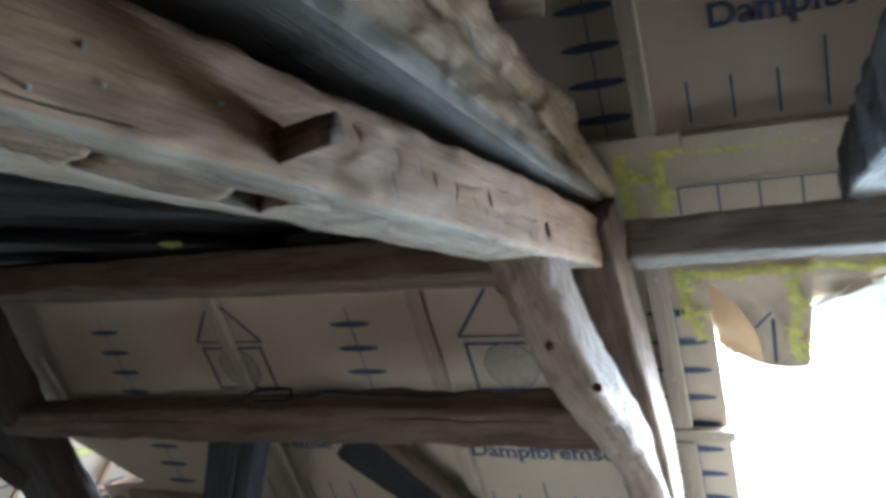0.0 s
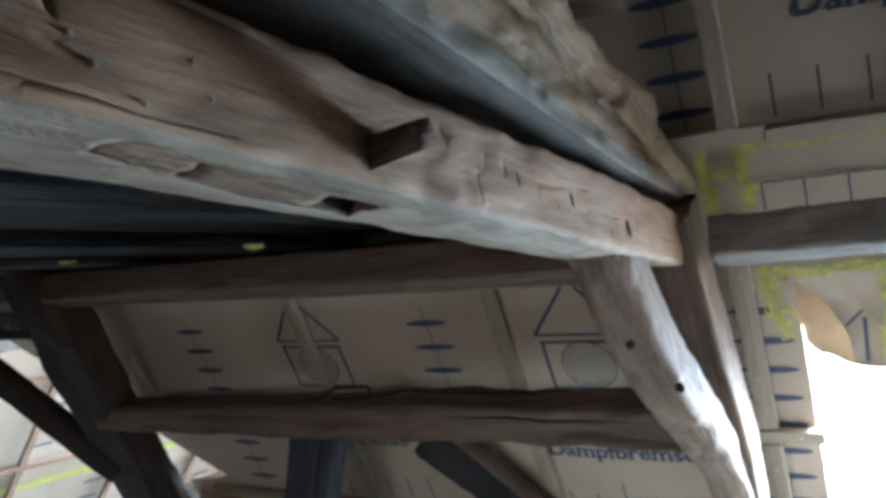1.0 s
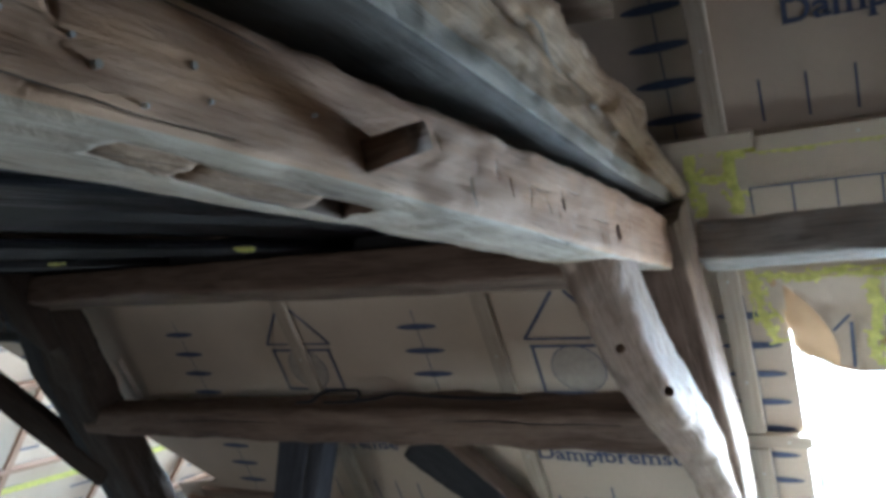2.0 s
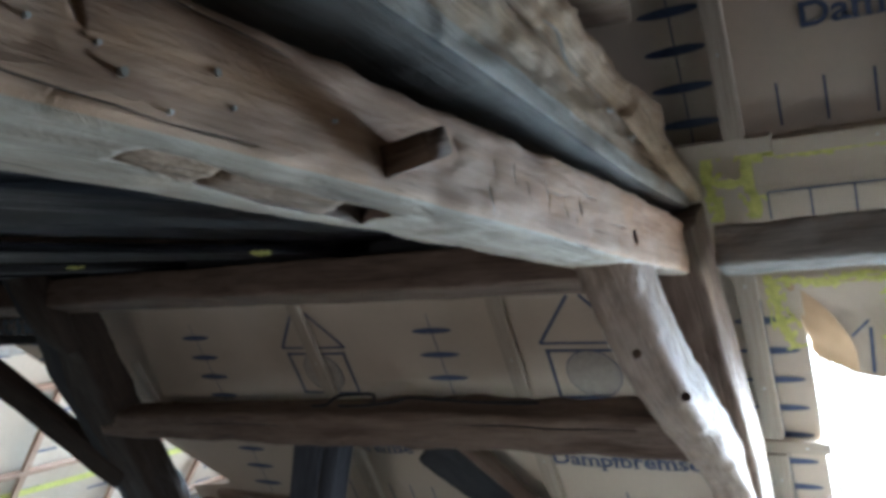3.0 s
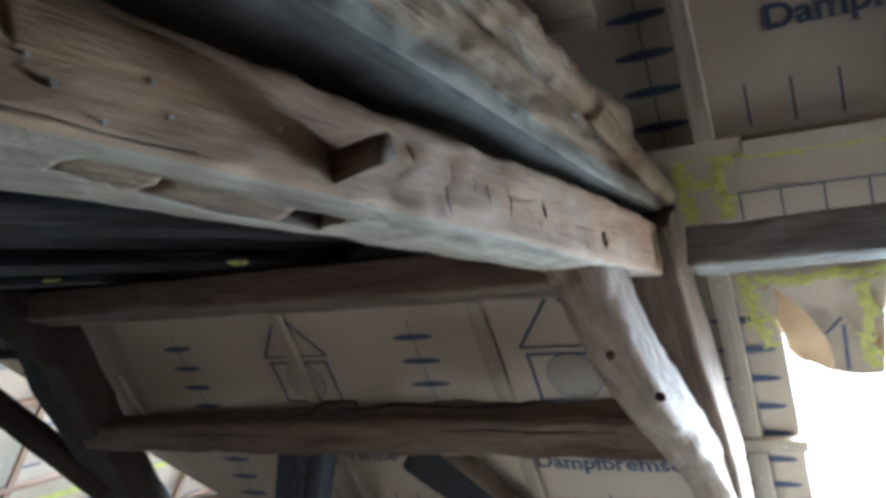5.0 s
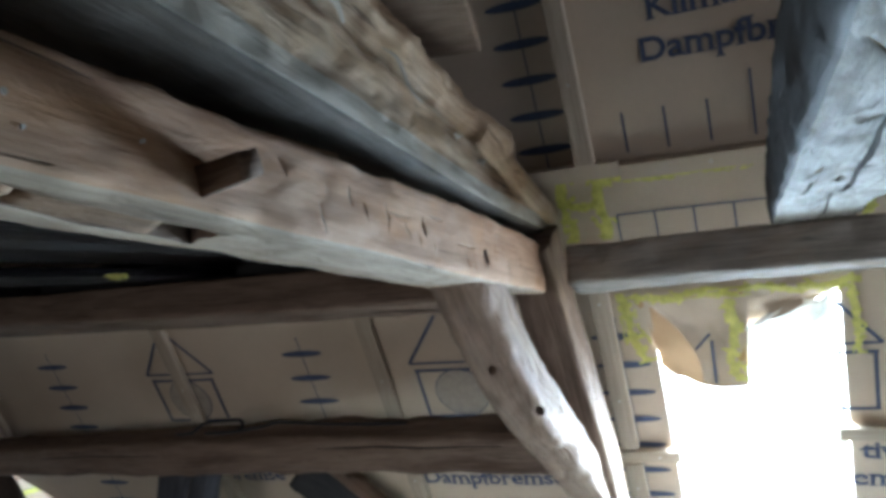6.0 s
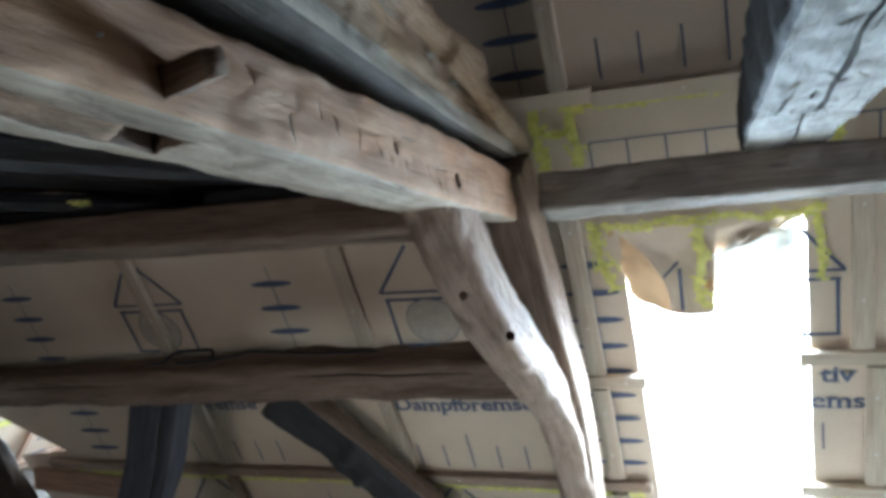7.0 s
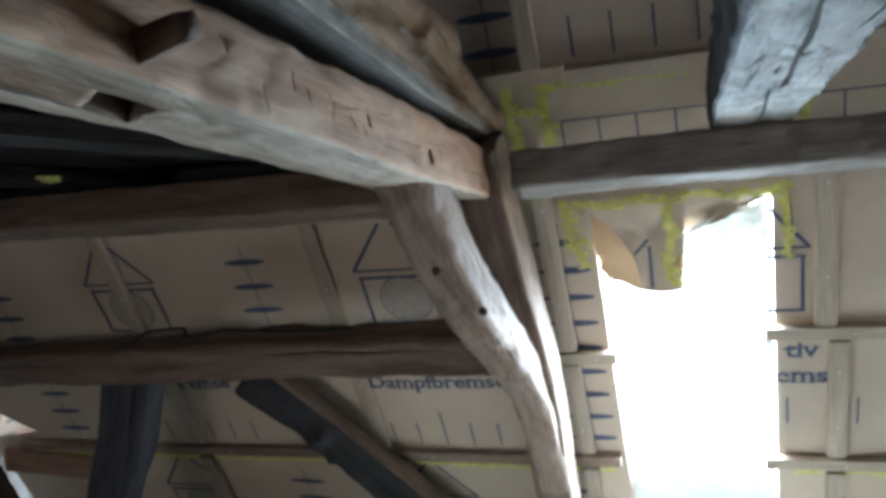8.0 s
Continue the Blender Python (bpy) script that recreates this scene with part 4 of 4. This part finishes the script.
rail = part("rail", timber([(-3.45, 2.80, 1.160, 0.072, 0.060), (-2.9, 2.80, 1.172, 0.072, 0.062), (-2.1, 2.79, 1.195, 0.072, 0.064), (-1.4, 2.78, 1.213, 0.072, 0.066), (-0.80, 2.77, 1.220, 0.072, 0.066)], (0, 1, 0.30), 190, 0.02, 0.008, 0.010, 81.0, 8, bumps=((0.35, -90, 0.008, 0.02), (0.62, 160, 0.010, 0.02), (0.8, 180, 0.010, 0.015)), grain=7.0), WOOD_DARK)
carve(rail, [crack([(-1.62, 2.712, 1.215, 0.001), (-1.4, 2.70, 1.222, 0.004), (-1.2, 2.70, 1.218, 0.003), (-0.98, 2.70, 1.226, 0.001)], (0, 1, 0.1), 0.03, (0, 0, 1)), crack([(-2.9, 2.73, 1.175, 0.001), (-2.6, 2.72, 1.182, 0.003), (-2.3, 2.72, 1.186, 0.001)], (0, 1, 0.1), 0.03, (0, 0, 1))], WOOD_BLACK)
tagged(rail, "dark hewn rail between the leaning posts", "rail")

def tube(points, r, n=60, seg=8):
    """A bent wire through points."""
    bm = bmesh.new()
    rows = []
    for i in range(n + 1):
        p = Vector(spline(points, i / n))
        t = (Vector(spline(points, min(1, i / n + 0.01))) - Vector(spline(points, max(0, i / n - 0.01)))).normalized()
        a = t.orthogonal().normalized()
        a = (Vector((0.3, 0.9, 0.1)) - t * t.dot(Vector((0.3, 0.9, 0.1)))).normalized()
        b = t.cross(a)
        rows.append([bm.verts.new(p + r * (a * math.cos(k2) + b * math.sin(k2))) for k2 in (j * math.tau / seg for j in range(seg))])
    for p, q in zip(rows, rows[1:]):
        for j in range(seg):
            bm.faces.new((p[j], p[(j + 1) % seg], q[(j + 1) % seg], q[j])).smooth = True
    bm.faces.new(rows[0])
    bm.faces.new(rows[-1])
    return bm


cable = part("cable", tube([(-2.20, 2.72, 1.262), (-2.13, 2.715, 1.268), (-2.09, 2.735, 1.296), (-2.0, 2.74, 1.304), (-1.935, 2.74, 1.303), (-1.93, 2.72, 1.275), (-2.0, 2.71, 1.268), (-2.07, 2.715, 1.266), (-1.95, 2.705, 1.272), (-1.84, 2.72, 1.284), (-1.78, 2.74, 1.297), (-1.68, 2.735, 1.293), (-1.5, 2.73, 1.288), (-1.3, 2.73, 1.29)], 0.006, 120), CABLE)
tagged(cable, "black cable lying in loose loops on the dark rail", "cable")
strut = part("strut", timber([(-2.235, 2.83, 1.14, 0.11, 0.05), (-2.31, 2.84, 0.87, 0.098, 0.05), (-2.41, 2.85, 0.64, 0.09, 0.05), (-2.6, 2.86, -0.02, 0.088, 0.05)], (1, 0, 0), 60, 0.012, 0.004, 0.006, 91.0), WOOD_STRUT)
carve(strut, [crack([(-2.20, 2.78, 1.10, 0.002), (-2.24, 2.785, 0.98, 0.005), (-2.27, 2.79, 0.85, 0.003), (-2.33, 2.795, 0.70, 0.004), (-2.36, 2.80, 0.55, 0.001)], (0, 1, 0), 0.04, (1, 0, 0))], WOOD_DEEP)
tagged(strut, "blackened upright strut under the dark rail", "strut", "roof struts")
diag = part("strut", timber([(*slope_point(x, 3.52, z), 0.075, 0.06) for x, z in ((-1.80, 1.12), (-1.62, 0.92), (-1.48, 0.74), (-1.31, 0.53), (-0.85, -0.02))], (1, 0, 0.6), 110, 0.02, 0.010, 0.014, 97.0, bumps=((0.30, -90, 0.03, 0.03), (0.40, -120, 0.02, 0.02), (0.22, -90, -0.012, 0.03)), grain=8.0, second=lambda u, v: int(u > 0.9)), WOOD_BLACK)
two_faced(diag, WOOD_DARK)
tagged(diag, "dark knotty slanting strut below the rail", "strut", "roof struts")
lbrace = part("brace", timber([(-4.7, 2.35, 1.90, 0.05, 0.055), (-4.1, 2.62, 1.40, 0.05, 0.055), (-3.52, 2.90, 0.87, 0.05, 0.055)], (0, 1, 0), 60, 0.012, 0.004, 0.006, 103.0), WOOD_UMBER)
tagged(lbrace, "dark slanting brace running down to the leaning post", "brace")

# ---- dark boarded ceiling with foil, over the bay beyond the tie beam ----
random.seed(11)
x = -0.84
i = 0
while x > -5.2:
    w = random.uniform(0.13, 0.22)
    z = 1.815 + random.uniform(0, 0.035)
    ob = part("ceiling_board", timber([(x - w / 2, -2.5, z + 0.02, w / 2 - 0.004, 0.012), (x - w / 2 - 0.05, 0.4, z + random.uniform(-0.01, 0.01), w / 2 - 0.004, 0.012), (x - w / 2 - random.uniform(0.05, 0.16), 2.66, z - 0.012, w / 2 - 0.002, 0.012)], (1, 0, 0), 40, 0.004, 0.003, 0.008, i * 3.7), WOOD_BLACK if i % 4 == 2 else FOIL)
    tagged(ob, "dark foil-covered loft board laid over the purlin", "board", "loft boards")
    x -= w
    i += 1
for x, y, n, r in ((-1.68, 1.97, 9, 0.020), (-1.78, 2.08, 5, 0.012), (-2.22, 1.82, 6, 0.014)):
    rng = random.Random(n)
    bm = bmesh.new()
    for k2 in range(n):
        a, d = rng.uniform(0, math.tau), r * math.sqrt(rng.random())
        m = pose(x + d * math.cos(a), y + 1.6 * d * math.sin(a), 1.789 + rng.uniform(-0.002, 0.002), 0, 0, rng.uniform(0, 180)) @ Matrix.Diagonal((rng.uniform(0.006, 0.012), rng.uniform(0.008, 0.022), 0.004, 1))
        bmesh.ops.create_icosphere(bm, subdivisions=1, radius=1.0, matrix=m)
    tagged(part("sealant_dab", smooth(bm, 80), GLUE), "dab of yellow-green sealant on the dark loft boards", "sealant", "sealant dabs")

# added filler: darkens the gap where lit membrane would show above the purlin
ob = part("ceiling_board", timber([(-5.0, 2.60, 1.80, 0.03, 0.075), (-2.8, 2.60, 1.80, 0.03, 0.075), (-0.86, 2.59, 1.79, 0.03, 0.075)], (0, 1, -0.3), 60, 0.006, 0.004, 0.006, 77.0), WOOD_BLACK)
tagged(ob, "dark filler board added to hide a bright gap above the purlin", "board", "loft boards")

# ---- side wing with its bright far slope ----
def wing_point(y, z, d=0.0):
    return Vector((-5.76 + 0.8 * z + d * 0.78, y, z - d * 0.62))


bm = bmesh.new()
rows = []
for i in range(61):
    rows.append([bm.verts.new(wing_point(1.5 + 5.2 * i / 60, -0.1 + 2.9 * j / 30, 0.02 * noise.noise(Vector((i * 0.3, j * 0.3, 2))))) for j in range(31)])
for i in range(60):
    for j in range(30):
        bm.faces.new((rows[i][j], rows[i + 1][j], rows[i + 1][j + 1], rows[i][j + 1])).smooth = True
wing = tagged(part("wing_membrane", bm, MEMBRANE), "brightly lit vapour barrier sheeting on the side wing's slope", "vapour barrier", kind="structure")
WX = Vector((0.8, 0, 1)).normalized()
WN = Vector((0.78, 0, -0.62)).normalized()
WM = Matrix(((0, 1, 0), WX, WN)).transposed().to_4x4()
for y in (2.6, 3.4, 4.2, 5.0, 5.8):
    ob = part("batten", box((0.045, 3.2, 0.028), Matrix.Translation(wing_point(y, 1.2, 0.032)) @ WM, 0.003), WOOD_RED)
    tagged(ob, "pale sawn batten on the side wing's slope", "batten", "wing battens")
for z in (0.12, 0.68, 1.24, 1.8):
    ob = part("batten", box((5.0, 0.04, 0.028), Matrix.Translation(wing_point(4.1, z, 0.034)) @ WM, 0.003), WOOD_RED)
    tagged(ob, "pale sawn batten across the side wing's slope", "batten", "wing battens")
bm = bmesh.new()
for col in range(8):
    for j in range(12):
        y, z = 2.35 + 0.57 * col, 0.15 + 0.13 * j
        if j % 5 != 4:
            for a, b in (((y - 0.08, z), (y + 0.08, z)),):
                vs = [bm.verts.new(wing_point(yy, zz, 0.022)) for yy, zz in ((a[0], z - 0.008), (b[0], z - 0.008), (b[0], z + 0.008), (a[0], z + 0.008))]
                bm.faces.new(vs)
part("printed_mark", bm, INK, wing)
bm = bmesh.new()
for i in range(60):
    y = 1.8 + 0.08 * i
    vs = [bm.verts.new(wing_point(yy, zz, 0.024)) for yy, zz in ((y, 0.50), (y + 0.08, 0.50), (y + 0.08, 0.545), (y, 0.545))]
    bm.faces.new(vs)
tagged(part("sealant_bead", bm, GLUE), "yellow-green sealant bead on the bright sheeting", "sealant", "sealant beads")
ob = part("wing_purlin", timber([(-4.5, 1.6, 1.475, 0.05, 0.03), (-4.5, 6.0, 1.475, 0.05, 0.03)], (1, 0, 0), 50, 0.008, 0.003, 0.004, 7.7), WOOD_GREY)
tagged(ob, "pale grey purlin in the side wing", "beam", "roof purlins")
ob = part("board", timber([(-5.6, 2.62, 1.60, 0.012, 0.078), (-4.4, 2.61, 1.605, 0.012, 0.078), (-3.52, 2.60, 1.60, 0.012, 0.075)], (0, 1, 0), 40, 0.006, 0.004, 0.006, 15.0), WOOD_BLACK)
tagged(ob, "dark board on edge below the purlin", "board")
ob = part("foil_strip", timber([(-4.4, 2.592, 1.61, 0.004, 0.03), (-3.95, 2.590, 1.612, 0.005, 0.04), (-3.58, 2.586, 1.605, 0.004, 0.034)], (0, 1, 0), 80, 0.003, 0.010, 0.006, 19.0, grain=30.0), BLUE_FOIL)
tagged(ob, "crumpled dark blue foil strip on the dark board", "foil")
ob = part("board", timber([(-3.45, 3.30, 0.625, 0.012, 0.055), (-2.86, 3.30, 0.60, 0.012, 0.05)], (0, 1, 0), 20, 0.004, 0.002, 0.002, 2.2), WOOD_RED)
tagged(ob, "reddish rough board under the end of a batten", "board")

# ---- the rest of the loft, which closes the place ----
def quad_slab(name, pts, thick, mat, label, cat):
    bm = bmesh.new()
    a, b, c, d = (Vector(p) for p in pts)
    n = (b - a).cross(d - a).normalized() * thick
    lo = [bm.verts.new(p) for p in (a, b, c, d)]
    hi = [bm.verts.new(p + n) for p in (a, b, c, d)]
    bm.faces.new(lo)
    bm.faces.new(hi)
    for i in range(4):
        bm.faces.new((lo[i], lo[(i + 1) % 4], hi[(i + 1) % 4], hi[i]))
    return tagged(part(name, bm, mat), label, cat, kind="structure")


# added out of view: throws skylight back up onto the lower slope
quad_slab("eaves_insulation", [(-6.5, 2.1, 0.1), (3.9, 2.1, 0.1), (3.9, 3.55, 0.1), (-6.5, 3.55, 0.1)], -0.096, BOUNCE_SHEET, "straw-coloured sheet added unseen along the eaves to bounce daylight", "insulation")
RIDGE = 6.8
YR = C - K * RIDGE
quad_slab("wing_floor", [(-7, 3.75, 0), (-3, 3.75, 0), (-3, 6.2, 0), (-7, 6.2, 0)], -0.05, FLOOR, "worn dusty floor of the side wing", "floor")
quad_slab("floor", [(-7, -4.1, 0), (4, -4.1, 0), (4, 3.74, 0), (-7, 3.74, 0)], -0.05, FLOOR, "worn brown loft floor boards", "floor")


def south(x, z):
    return (x, YR - K * (RIDGE - z), z)


# the unseen opposite slope, dark to curb bounce, round the fill lamp's added opening
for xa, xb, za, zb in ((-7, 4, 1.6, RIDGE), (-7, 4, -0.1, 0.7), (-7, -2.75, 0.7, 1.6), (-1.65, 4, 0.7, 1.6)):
    quad_slab("roof_slope_south", [south(xa, zb), south(xb, zb), south(xb, za), south(xa, za)], 0.03, WOOD_DARK, "unseen opposite roof slope, dark to curb bounced light", "roof")
for yy in ((-4.1, 1.2), (2.2, 4.0)):
    quad_slab("wall_east", [(4, yy[0], 0), (4, yy[1], 0), (4, yy[1], 7.0), (4, yy[0], 7.0)], 0.12, PLASTER, "lime plastered gable wall", "wall")
quad_slab("wall_east", [(4, 1.2, 0), (4, 2.2, 0), (4, 2.2, 0.7), (4, 1.2, 0.7)], 0.12, PLASTER, "lime plastered gable wall", "wall")
quad_slab("wall_east", [(4, 1.2, 1.9), (4, 2.2, 1.9), (4, 2.2, 7.0), (4, 1.2, 7.0)], 0.12, PLASTER, "lime plastered gable wall", "wall")
quad_slab("wall_west", [(-6.6, -4.1, 0), (-6.6, 7, 0), (-6.6, 7, 7.0), (-6.6, -4.1, 7.0)], -0.12, PLASTER, "lime plastered gable wall", "wall")

# hazy bright distance outside the skylight
m, n, l, p = material("bright_overcast_haze")
em = n.new("ShaderNodeEmission")
em.inputs[0].default_value, em.inputs[1].default_value = (0.86, 0.95, 1.0, 1), 9.0
l.new(em.outputs[0], n["Material Output"].inputs[0])
bm = bmesh.new()
bm.faces.new([bm.verts.new(v) for v in ((-14, 22, -14), (22, 22, -14), (22, 22, 22), (-14, 22, 22))])
tagged(part("backdrop", bm, m), "white hazy overcast distance outside the skylight", "sky", kind="structure")
